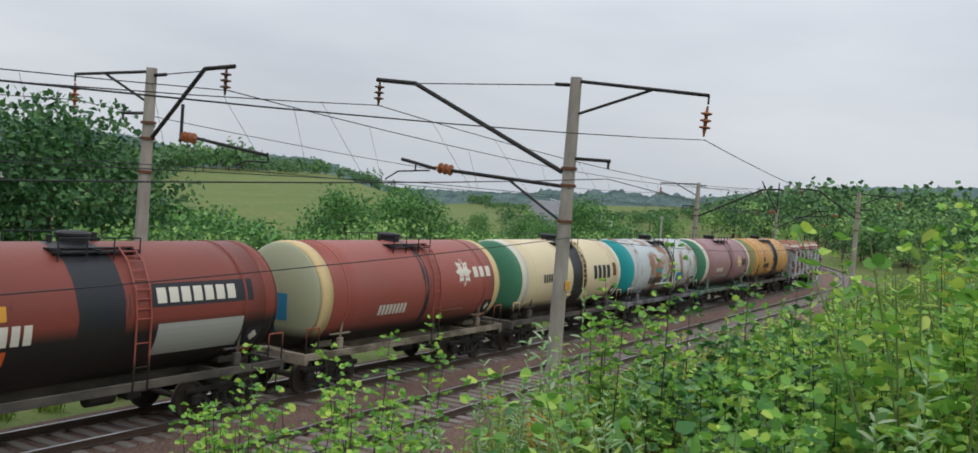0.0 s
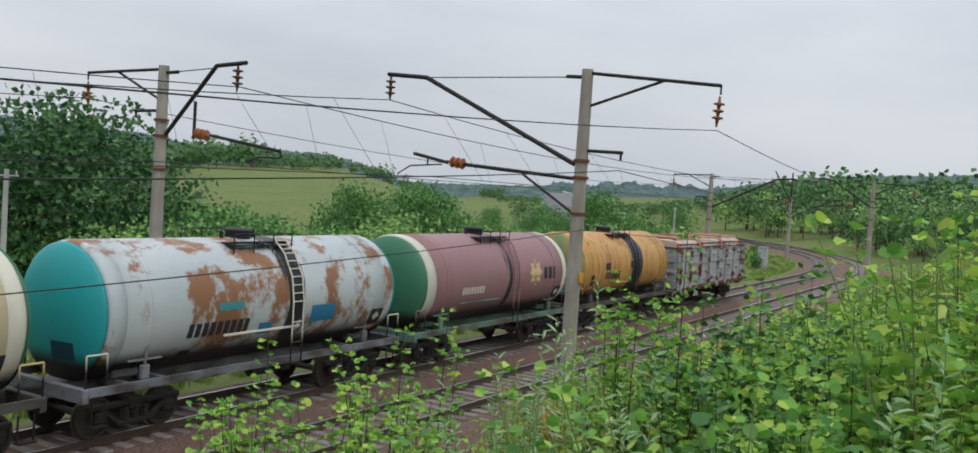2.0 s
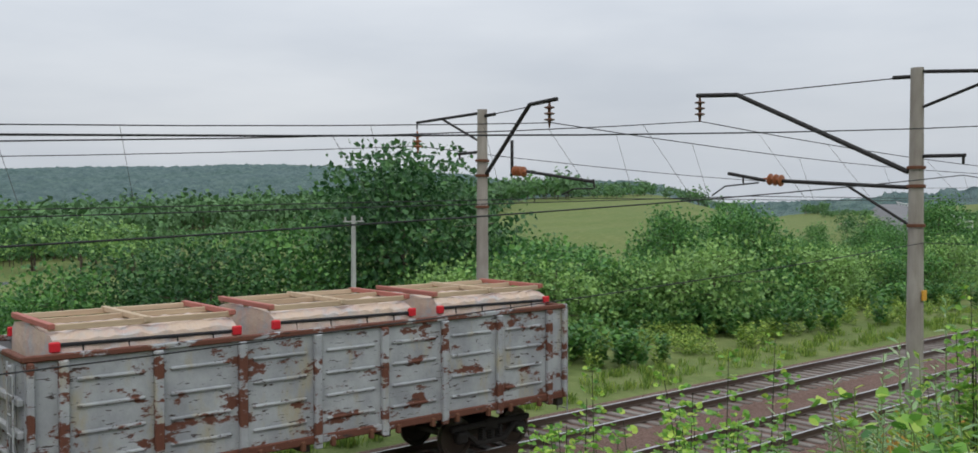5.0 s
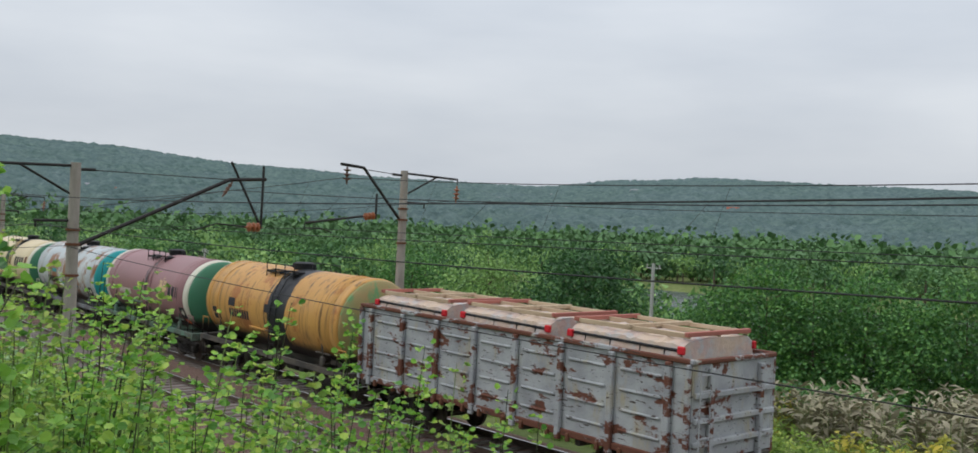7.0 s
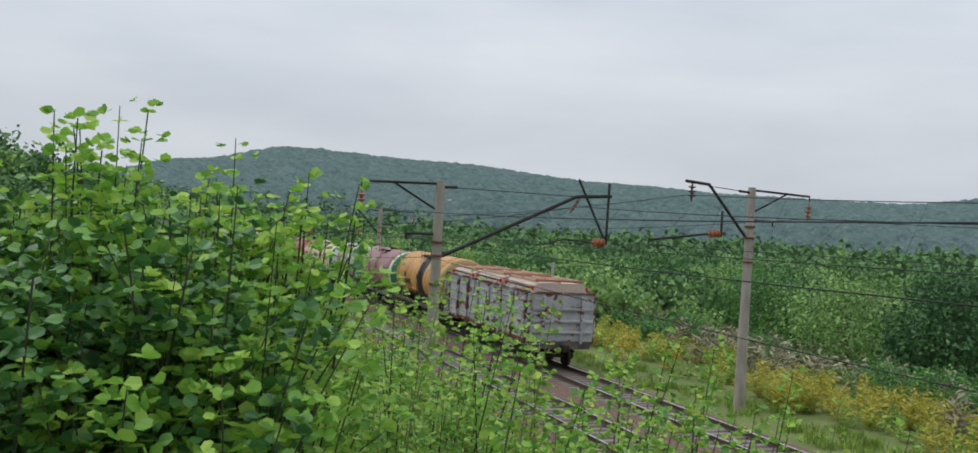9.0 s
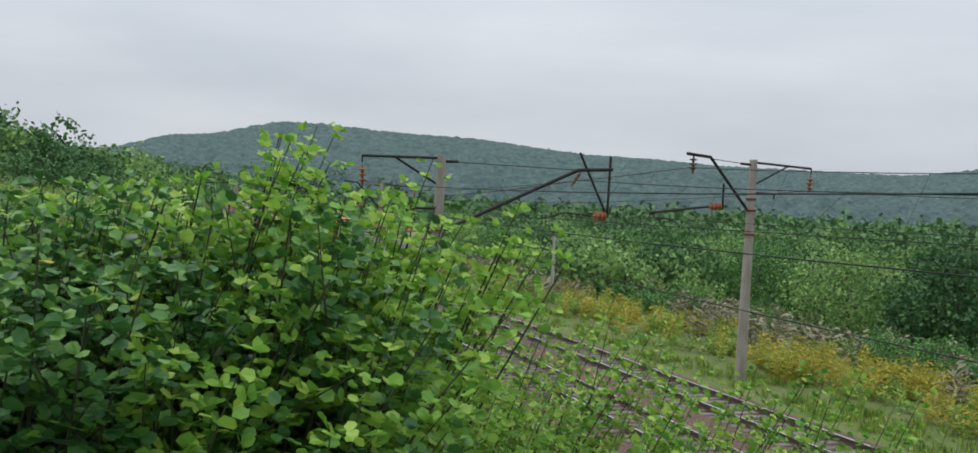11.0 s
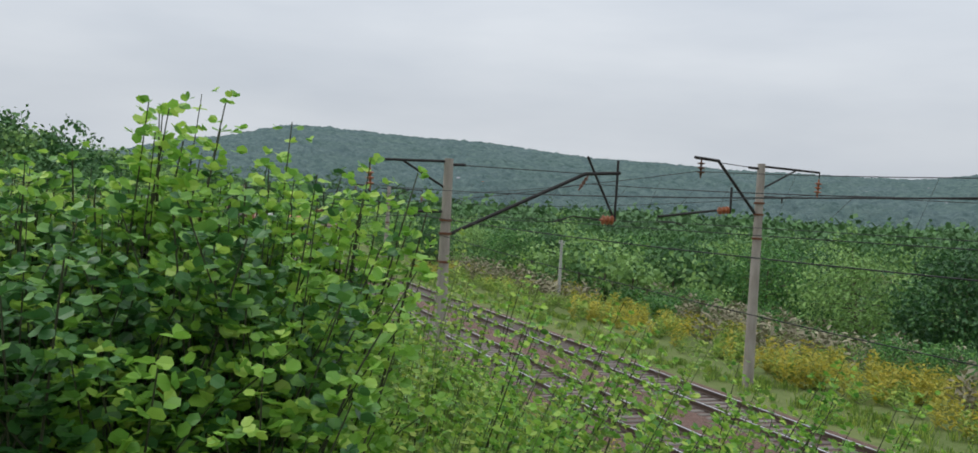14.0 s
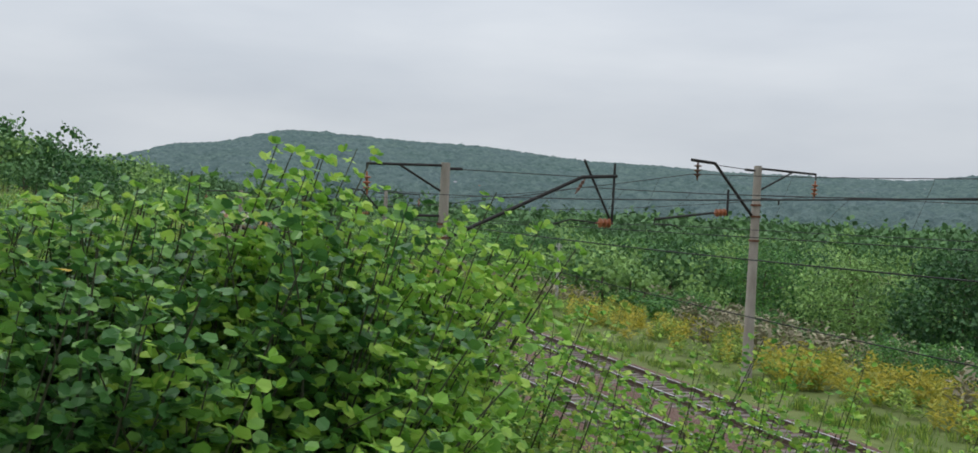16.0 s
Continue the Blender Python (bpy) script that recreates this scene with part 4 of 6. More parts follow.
box(bm, -0.11, 0.11, -0.24, -0.20, 3.75, 4.0, 0.01)
part("number_plate", bm, YELLOW, MASTS["B"], "yellow plate with a dark figure")


def wire(name, points, sag, r, label, n=14):
    """A hanging cable through its supports."""
    cu = bpy.data.curves.new(name, "CURVE")
    cu.dimensions, cu.bevel_depth, cu.bevel_resolution = "3D", r * 0.75, 1
    cu.materials.append(CABLE)
    sp = cu.splines.new("POLY")
    pts = []
    for a, b in zip(points, points[1:]):
        a, b = Vector(a), Vector(b)
        for i in range(n):
            t = i / n
            p = a.lerp(b, t)
            p.z -= sag * 4 * t * (1 - t) * ((b - a).length / 50) ** 2
            pts.append(p)
    pts.append(Vector(points[-1]))
    sp.points.add(len(pts) - 1)
    for q, p in zip(sp.points, pts):
        q.co = (*p, 1)
    return tagged(new(name, cu), label, "overhead wire", "overhead wires")


NEAR_CONTACT = [(118, 20.5, 6.2), (78.5, 15.2, 6.3), (22.7, 15.4, 6.3), (-29.7, 14.9, 5.35), (-77.7, 14.6, 4.2), (-125, 14.5, 3.3)]
NEAR_MESSENGER = [(118, 21, 8.0), (78.5, 15.4, 8.3), (22.7, 17.1, 8.5), (-29.7, 16.0, 6.75), (-77.7, 15.2, 5.6), (-125, 14.8, 4.7)]
FAR_CONTACT = [(118, 23.0, 6.2), (70.3, 18.6, 6.25), (18.5, 18.2, 6.25), (-30.4, 20.2, 5.5), (-75.2, 18.5, 4.3), (-125, 18.5, 3.4)]
FAR_MESSENGER = [(118, 23.2, 8.0), (70.3, 18.6, 8.0), (18.5, 18.95, 8.35), (-30.4, 21.0, 7.5), (-75.2, 19.0, 6.0), (-125, 19.0, 5.0)]
wire("contact_wire", NEAR_CONTACT, 0.05, 0.016, "dark contact wire above the near track")
wire("messenger_wire", NEAR_MESSENGER, 0.75, 0.02, "sagging messenger wire above the near track")
wire("contact_wire", FAR_CONTACT, 0.05, 0.016, "dark contact wire above the far track")
wire("messenger_wire", FAR_MESSENGER, 0.65, 0.02, "sagging messenger wire above the far track")
wire("feeder_wire", [(118, 30, 6.9), (70.3, 25.2, 7.3), (18.5, 25.35, 8.0), (-30.4, 26.9, 6.9), (-75.2, 24.9, 5.5), (-125, 24.8, 4.6)], 0.6, 0.018, "feeder wire on the meadow side")
wire("feeder_wire", [(78.5, 8.9, 7.6), (22.7, 7.12, 7.85), (-29.7, 8.0, 6.3), (-77.7, 8.0, 5.0), (-125, 8, 4.2)], 0.6, 0.014, "feeder wire over the bushy bank")
wire("signal_cable", [(78.5, 10.8, 6.6), (22.7, 9.6, 6.75), (-29.7, 9.6, 5.4), (-77.7, 9.6, 4.2), (-125, 9.6, 3.4)], 0.5, 0.016, "dark cable on short hangers")
wire("low_cable", [(78.5, 11.7, 5.2), (22.7, 10.48, 5.15), (-29.7, 10.48, 4.75), (-77.7, 10.5, 3.6), (-125, 10.5, 2.6)], 0.6, 0.013, "low cable along the bank")
for contact, messenger in ((NEAR_CONTACT, NEAR_MESSENGER), (FAR_CONTACT, FAR_MESSENGER)):
    for k in (1, 2, 3):
        for f in (0.05, 0.12, 0.24, 0.36, 0.5, 0.64, 0.76, 0.88, 0.95):
            a, b = Vector(contact[k]), Vector(contact[k + 1])
            c, d = Vector(messenger[k]), Vector(messenger[k + 1])
            p, q = a.lerp(b, f), c.lerp(d, f)
            q.z -= 0.7 * 4 * f * (1 - f) * ((d - c).length / 50) ** 2
            wire("dropper_wire", [tuple(p), tuple(q)], 0, 0.007, "thin dropper between messenger and contact wire", 1)

# pale timber-and-concrete line poles in the valley
PALE = material("pale_pole", (0.42, 0.43, 0.40), 0.85)
colour(PALE, mixed(PALE, patches(PALE, 2, 0.3, 0.7, 5, (3, 3, 0.5)), (0.46, 0.47, 0.44), (0.30, 0.30, 0.28)))


def line_pole(yaw, dist, top):
    x, y = -dist * math.sin(radians(yaw)), dist * math.cos(radians(yaw))
    p = thing("utility_pole", Matrix.Translation((x, y, 0)), "pale slender concrete utility pole in the weeds", "utility pole", "line poles in the valley")
    bm = bmesh.new()
    rod(bm, (0, 0, height(x, y) - 0.3), (0, 0, top), 0.14, 0.09, seg=10)
    part("post", bm, PALE, p)
    bm = bmesh.new()
    rod(bm, (-0.5, 0, top - 0.25), (0.5, 0, top - 0.25), 0.03, seg=6)
    part("crossarm", bm, PALE, p)
    for q in (-0.4, 0.4):
        bm = bmesh.new()
        rod(bm, (q, 0, top - 0.25), (q, 0, top - 0.05), 0.035, seg=8)
        part("pin_insulator", bm, PALE, p)
    return (x, y, top)


PALES = [line_pole(-70.5, 112, 5.2), line_pole(-32.3, 40, 5.6), line_pole(36.5, 52, 4.2), line_pole(63.1, 70, 3.2)]
wire("line_wire", [(PALES[1][0], PALES[1][1], 5.5), (PALES[2][0], PALES[2][1], 4.1), (PALES[3][0], PALES[3][1], 3.1)], 0.3, 0.006, "thin wire between the utility poles")

# ---- plants ----
def leaf_material(name, dark, light, tip, gloss=0.45, thin=0.42):
    """Leaf with a colour of its own per blade, and light passing through it."""
    dark, light, tip = (tuple(min(0.7, v * k) for v, k in zip(c, (1.25, 1.36, 1.25))) for c in (dark, light, tip))
    m = material(name, light, gloss, spec=0.35)
    nt = m.node_tree
    isl = random_island(m)
    ramp = nt.nodes.new("ShaderNodeValToRGB")
    e = ramp.color_ramp.elements
    e[0].position, e[0].color = 0.0, (*dark, 1)
    e[1].position, e[1].color = 0.6, (*light, 1)
    e.new(0.93).color = (*tip, 1)
    nt.links.new(isl, ramp.inputs["Fac"])
    big = patches(m, 0.35, 0.35, 0.65, 3)
    c = mixed(m, big, ramp.outputs["Color"], mixed(m, None, ramp.outputs["Color"], dark))
    colour(m, c)
    tr = nt.nodes.new("ShaderNodeBsdfTranslucent")
    nt.links.new(c, tr.inputs["Color"])
    mx = nt.nodes.new("ShaderNodeMixShader")
    mx.inputs[0].default_value = thin
    out = nt.nodes["Material Output"]
    nt.links.new(nt.nodes["Principled BSDF"].outputs[0], mx.inputs[1])
    nt.links.new(tr.outputs[0], mx.inputs[2])
    nt.links.new(mx.outputs[0], out.inputs["Surface"])
    return m


LEAF_SHRUB = leaf_material("shrub_leaf", (0.066, 0.165, 0.034), (0.205, 0.375, 0.060), (0.450, 0.520, 0.095), 0.42, 0.38)
LEAF_DEEP = leaf_material("deep_green_leaf", (0.044, 0.131, 0.035), (0.105, 0.263, 0.061), (0.245, 0.420, 0.088))
LEAF_WEED = leaf_material("weed_leaf", (0.110, 0.175, 0.040), (0.270, 0.370, 0.080), (0.450, 0.480, 0.120), 0.5, 0.38)
LEAF_GREY = leaf_material("mugwort_leaf", (0.202, 0.295, 0.155), (0.341, 0.480, 0.248), (0.496, 0.620, 0.388))
LEAF_GOLD = leaf_material("yellow_weed", (0.231, 0.231, 0.042), (0.441, 0.357, 0.063), (0.525, 0.378, 0.053))
LEAF_DODDER = leaf_material("orange_dodder", (0.367, 0.200, 0.042), (0.525, 0.294, 0.063), (0.473, 0.315, 0.084))
LEAF_DRY = leaf_material("dry_brush", (0.169, 0.143, 0.104), (0.286, 0.234, 0.182), (0.364, 0.312, 0.221), 0.8, 0.1)
LEAF_TREE = leaf_material("tree_leaf", (0.035, 0.096, 0.032), (0.088, 0.201, 0.052), (0.158, 0.298, 0.070), 0.5, 0.25)
LEAF_WILLOW = leaf_material("willow_leaf", (0.109, 0.186, 0.062), (0.202, 0.310, 0.093), (0.295, 0.419, 0.139), 0.5, 0.3)
LEAF_DARK = leaf_material("dark_tree_leaf", (0.021, 0.061, 0.025), (0.049, 0.123, 0.038), (0.088, 0.175, 0.052), 0.5, 0.2)
BARK = material("bark", (0.11, 0.085, 0.065), 0.9)
relief(BARK, 8, 0.5, 0.05)
STEM = material("green_stem", (0.17, 0.23, 0.08), 0.8)

RNG = np.random.default_rng(7)


class Soup:
    """Gathers many small faces quickly; becomes one mesh."""

    def __init__(self):
        self.v, self.f, self.k, self.n = [], [], [], 0

    def add(self, verts, faces, mat=0):
        verts = np.asarray(verts, float)
        self.v.append(verts)
        for f in faces:
            self.f.append(np.asarray(f) + self.n)
            self.k.append(mat)
        self.n += len(verts)

    def arrays(self):
        return np.concatenate(self.v), self.f, self.k

    def mesh(self, name, mats):
        me = bpy.data.meshes.new(name)
        v = np.concatenate(self.v)
        me.from_pydata(v.tolist(), [], [f.tolist() for f in self.f])
        for m in mats:
            me.materials.append(m)
        me.polygons.foreach_set("material_index", self.k)
        return me


def basis(direction, up):
    d = np.asarray(direction, float)
    d = d / (np.linalg.norm(d) + 1e-9)
    s = np.cross(d, up)
    if np.linalg.norm(s) < 1e-3:
        s = np.cross(d, (1, 0, 0.2))
    s = s / np.linalg.norm(s)
    return d, s, np.cross(s, d)


ROUND = [(0.0, 0.0, 0.0), (0.24, 0.42, 0.06), (0.8, 0.42, 0.07), (1.0, 0.0, -0.02), (0.8, -0.42, 0.07), (0.24, -0.42, 0.06)]
NARROW = [(0.0, 0.0, 0.0), (0.35, 0.13, 0.04), (0.75, 0.09, 0.02), (1.0, 0.0, -0.1), (0.75, -0.09, 0.02), (0.35, -0.13, 0.04)]
CARD = [(0.0, 0.0, 0.0), (0.45, 0.42, 0.1), (1.0, 0.05, -0.05), (0.5, -0.4, 0.1)]


def leaf(soup, at, direction, size, shape=ROUND, up=(0, 0, 1), mat=0, wide=1.0):
    d, s, n = basis(direction, up)
    pts = [np.asarray(at) + size * (a * d + b * wide * s + c * n) for a, b, c in shape]
    k = len(pts)
    if k == 4:
        soup.add(pts, [(0, 1, 2, 3)], mat)
    else:
        h = k // 2
        soup.add(pts, [tuple(range(0, h + 1)), (0, *range(h, k))], mat)


def twig(soup, a, b, r0, r1, mat):
    a, b = np.asarray(a, float), np.asarray(b, float)
    d, s, n = basis(b - a, (0.1, 0.2, 1))
    ring = [(1, 0), (-0.5, 0.87), (-0.5, -0.87)]
    v = [a + r0 * (p * s + q * n) for p, q in ring] + [b + r1 * (p * s + q * n) for p, q in ring]
    soup.add(v, [(0, 1, 4, 3), (1, 2, 5, 4), (2, 0, 3, 5)], mat)


def spray(soup, base, tip, leaves, size, rng, shape=ROUND, lm=0, sm=1, bow=0.15, wide=1.0, low=0.12, trio=True, joints=4):
    """One leafy shoot: a bowed stem with leaves in threes along it."""
    base, tip = np.asarray(base, float), np.asarray(tip, float)
    mid = (base + tip) / 2 + np.array([0, 0, bow]) * np.linalg.norm(tip - base)
    def at(t):
        return (1 - t) ** 2 * base + 2 * t * (1 - t) * mid + t * t * tip
    L = np.linalg.norm(tip - base)
    for i in range(joints):
        twig(soup, at(i / joints), at((i + 1) / joints), 0.0065 * (1 - i / (joints + 1)) * L ** 0.5, 0.0065 * (1 - (i + 1) / (joints + 1)) * L ** 0.5, sm)
    for i in range(leaves):
        t = low + (1 - low) * (i + rng.random()) / leaves
        p = at(t)
        a = i * 2.4 + rng.random()
        out = np.array([math.cos(a), math.sin(a), 0.25 + 0.5 * rng.random()])
        q = p + out * size * (0.9 + 1.6 * rng.random()) * (1.1 - 0.5 * t)
        sz = size * (0.75 + 0.5 * rng.random()) * (1.05 - 0.35 * t)
        if trio:
            d, s, n = basis(out + rng.normal(0, 0.25, 3), (0, 0, 1))
            for side in (-1, 0, 1):
                leaf(soup, q, d * (1 if side == 0 else 0.35) + s * side + rng.normal(0, 0.15, 3), sz, shape, (rng.normal(0, 0.75), rng.normal(0, 0.75), 1), lm, wide)
        else:
            leaf(soup, p, out + rng.normal(0, 0.3, 3), sz * 1.6, shape, (rng.normal(0, 0.4), rng.normal(0, 0.4), 1), lm, wide)


# ---- plant patterns, each about one metre high ----
def pattern_shrub(seed, stems=8, leaves=26, size=0.043, shape=ROUND, trio=True, joints=3):
    rng, s = np.random.default_rng(seed), Soup()
    for i in range(stems):
        a, r = i * 2.4 + rng.random(), 0.12 + 0.38 * rng.random()
        h = 0.65 + 0.45 * rng.random()
        spray(s, (0.05 * math.cos(a), 0.05 * math.sin(a), 0), (r * math.cos(a), r * math.sin(a), h), leaves, size, rng, shape, trio=trio, joints=joints)
    return s


def pattern_weed(seed, stems=12, leaves=30, size=0.05, shape=NARROW, wide=1.5, joints=2):
    rng, s = np.random.default_rng(seed), Soup()
    for i in range(stems):
        a, r = i * 2.4 + rng.random(), 0.05 + 0.35 * rng.random()
        h = 0.6 + 0.5 * rng.random()
        spray(s, (r * 0.6 * math.cos(a), r * 0.6 * math.sin(a), 0), (r * math.cos(a), r * math.sin(a), h), leaves, size, rng, shape, bow=0.02, trio=False, wide=wide, low=0.05, joints=joints)
    return s


def pattern_broad(seed):
    rng, s = np.random.default_rng(seed), Soup()
    for i in range(9):
        a, r = i * 2.4 + rng.random(), 0.15 + 0.35 * rng.random()
        spray(s, (0.05 * math.cos(a), 0.05 * math.sin(a), 0), (r * math.cos(a), r * math.sin(a), 0.5 + 0.5 * rng.random()), 16, 0.06, rng, ROUND, trio=False, joints=1)
    return s


def pattern_grass(seed, blades=70, h=0.6):
    rng, s = np.random.default_rng(seed), Soup()
    for i in range(blades):
        x, y = rng.normal(0, 0.28, 2)
        lean = rng.normal(0, 0.25, 2)
        hh = h * (0.5 + 0.8 * rng.random())
        leaf(s, (x, y, 0), (lean[0], lean[1], 1), hh, NARROW, (rng.normal(), rng.normal(), 0.1), 0, 0.25)
    return s


def pattern_dodder(seed):
    rng, s = np.random.default_rng(seed), Soup()
    for i in range(160):
        p = rng.normal(0, 0.3, 3) * (1, 1, 0.5) + (0, 0, 0.5)
        d = rng.normal(0, 1, 3)
        leaf(s, p, d, 0.28, NARROW, rng.normal(0, 1, 3), 0, 0.18)
    return s


def scatter(name, label, category, patterns, spots, mats):
    """Many plants joined: spots are (x, y, z, size, turn, pattern)."""
    V, F, K, n = [], [], [], 0
    packed = [p.arrays() for p in patterns]
    counts = [np.array([len(f) for f in fs]) for _, fs, _ in packed]
    flat = [np.concatenate(fs) for _, fs, _ in packed]
    L = []
    for x, y, z, size, turn, k in spots:
        v = packed[k][0]
        c, s = math.cos(turn), math.sin(turn)
        V.append(np.stack([x + size * (v[:, 0] * c - v[:, 1] * s), y + size * (v[:, 0] * s + v[:, 1] * c), z + size * v[:, 2]], 1))
        F.append(flat[k] + n)
        L.append(counts[k])
        K.append(np.array(packed[k][2]))
        n += len(v)
    if not V:
        return
    V, F, L, K = np.concatenate(V), np.concatenate(F), np.concatenate(L), np.concatenate(K)
    me = bpy.data.meshes.new(name)
    me.vertices.add(len(V))
    me.vertices.foreach_set("co", V.ravel())
    me.loops.add(len(F))
    me.loops.foreach_set("vertex_index", F.astype(np.int32))
    me.polygons.add(len(L))
    me.polygons.foreach_set("loop_start", np.concatenate([[0], np.cumsum(L)[:-1]]).astype(np.int32))
    for m in mats:
        me.materials.append(m)
    me.polygons.foreach_set("material_index", K.astype(np.int32))
    me.update(calc_edges=True)
    tagged(new(name, me), label, category, kind="stuff")


def bank_height(yaw, r, x, y):
    """How tall the growth on the bank is in each direction from the standing place."""
    if yaw < -50:
        h = 0.75 + 0.45 * smooth(-56, -68, yaw)
    elif yaw < 32:
        h = 0.32
    elif yaw < 62:
        h = 0.32 + 0.6 * smooth(33, 44, yaw) * smooth(3.2, 4.2, r)
    else:
        h = 0.95 + 0.35 * smooth(62, 70, yaw) * smooth(3.5, 6, r)
    if yaw > 74 and r < 30:
        h = 0.7 if r < 6 else 0.6
    if y > 7.5:
        h = min(h, 0.8) if x > -6 else 1.1
    return h


SHRUBS = [pattern_shrub(s) for s in (1, 2, 3)]
WEEDS = [pattern_weed(s) for s in (4, 5, 6)]
SHRUBS += [pattern_shrub(s, 9, 44, 0.040, CARD, False, 1) for s in (1, 2, 3)]
WEEDS += [pattern_weed(s, 10, 34, 0.050, CARD, 0.5, 1) for s in (4, 5, 6)]
BROADS = [pattern_broad(s) for s in (7, 8)]
GRASSES = [pattern_grass(s) for s in (9, 10, 11)]

bank = {"shrub": [], "weed": [], "grey": [], "broad": [], "grass": [], "dodder": [], "gold": []}
rng = np.random.default_rng(21)
for _ in range(11000):
    x, y = rng.uniform(-62, 62), rng.uniform(-6, 11.0)
    r, yaw = math.hypot(x, y), math.degrees(math.atan2(-x, y))
    if r < (3.2 if yaw > 40 else 3.0) or abs(yaw) > 112 or rng.random() > min(1.0, (14 / (r + 4)) ** 1.25):
        continue
    if math.hypot(x - 22.7, y - 10.7) < 0.8:
        continue
    h = bank_height(yaw, r, x, y) * (0.7 + 0.6 * rng.random())
    if -62 < yaw < -38 and rng.random() < 0.55:
        continue
    if 33 < yaw < 58 and rng.random() < 0.5:
        continue
    if h * 1.1 > 0.8 * r:
        h = 0.5 * r
    kind = noise.noise(Vector((x * 0.35, y * 0.35, 11))) + rng.normal(0, 0.16)
    z = height(x, y) - 0.06
    pick = "weed" if kind < 0.0 else "grey" if kind < 0.07 else "shrub" if kind < 0.33 else "broad"
    if h < 0.5:
        pick = "grass" if rng.random() < 0.6 else "weed"
    if pick == "weed" and rng.random() < 0.09:
        pick = "gold"
    bank[pick].append((x, y, z, h * (1.1 if pick != "broad" else 0.95), rng.uniform(0, 6.3), int(rng.integers(0, 3 if pick not in ("broad",) else 2)) + (3 if r > 7.5 and pick in ("shrub", "weed", "grey", "gold") else 0)))
for _ in range(26):
    bank["dodder"].append((5.2 + rng.normal(0, 0.5), 1.55 + rng.normal(0, 0.35), height(5.2, 1.5) + rng.uniform(0.1, 0.55), 0.62, rng.uniform(0, 6.3), 0))
scatter("bank_shrubs", "green round-leaved shrubs covering the bank", "shrubs", SHRUBS, bank["shrub"], [LEAF_SHRUB, STEM])
scatter("bank_weeds", "bright green tall weeds on the bank", "weeds", WEEDS, bank["weed"], [LEAF_WEED, STEM])
scatter("mugwort_patch", "grey-green feathery mugwort on the bank", "weeds", WEEDS, bank["grey"], [LEAF_GREY, STEM])
scatter("broadleaf_patch", "dark broad-leaved plants on the bank", "plants", BROADS, bank["broad"], [LEAF_DEEP, STEM])
scatter("bank_grass", "low grass at the top of the bank", "grass", GRASSES, bank["grass"], [LEAF_WEED])
scatter("dodder_patch", "orange dodder threads tangled over the weeds", "weeds", [pattern_dodder(12)], bank["dodder"], [LEAF_DODDER])
scatter("yellow_weeds", "yellowing weeds on the bank", "weeds", WEEDS, bank["gold"], [LEAF_GOLD, STEM])

# verge and meadow edge across the tracks
verge = {"grass": [], "weed": [], "gold": [], "dry": [], "shrub": []}
for _ in range(5400):
    x = rng.uniform(-95, 130)
    d = 5.4 + 24 * rng.random() ** 1.4
    p, hd = line(x, d)
    if rng.random() > min(1.0, (45 / (abs(x) + 20)) ** 0.8):
        continue
    z = height(p.x, p.y) - 0.05
    if z < -7:
        continue
    turn, k = rng.uniform(0, 6.3), int(rng.integers(0, 3))
    if d < 8.2:
        verge["grass"].append((p.x, p.y, z, 0.5, turn, k))
    else:
        q = noise.noise(Vector((p.x * 0.12, p.y * 0.12, 2))) + rng.normal(0, 0.2)
        if x < 0 and d < 16 and q > 0.12:
            verge["gold"].append((p.x, p.y, z, 0.95 + 0.5 * rng.random(), turn, k))
        elif x < 0 and d > 11 and q < -0.22:
            verge["dry"].append((p.x, p.y, z, 1.5 + 0.8 * rng.random(), turn, k))
        elif q > 0.3:
            verge["shrub"].append((p.x, p.y, z, 1.3 + 0.7 * rng.random(), turn, k))
        else:
            verge["weed"].append((p.x, p.y, z, 0.8 + 0.4 * rng.random(), turn, k))
LOWG = [pattern_grass(s, 26, 0.7) for s in (31, 32, 33)]
LOWW = [pattern_weed(s, 6, 11, 0.17, CARD, 0.45, 1) for s in (34, 35, 36)]
LOWS = [pattern_shrub(s, 7, 17, 0.12, CARD, False, 1) for s in (37, 38, 39)]
scatter("verge_grass", "short green grass beside the ballast", "grass", LOWG, verge["grass"], [LEAF_WEED])
scatter("verge_weeds", "green weeds on the verge", "weeds", LOWW, verge["weed"], [LEAF_WEED, STEM])
scatter("goldenrod_patch", "yellow-flowering weeds along the verge", "weeds", LOWW, verge["gold"], [LEAF_GOLD, STEM])
scatter("dry_brush", "brown dry brush on the slope", "brush", LOWW, verge["dry"], [LEAF_DRY, STEM])
scatter("verge_shrubs", "green shrubs on the slope below the line", "shrubs", LOWS, verge["shrub"], [LEAF_TREE, STEM])


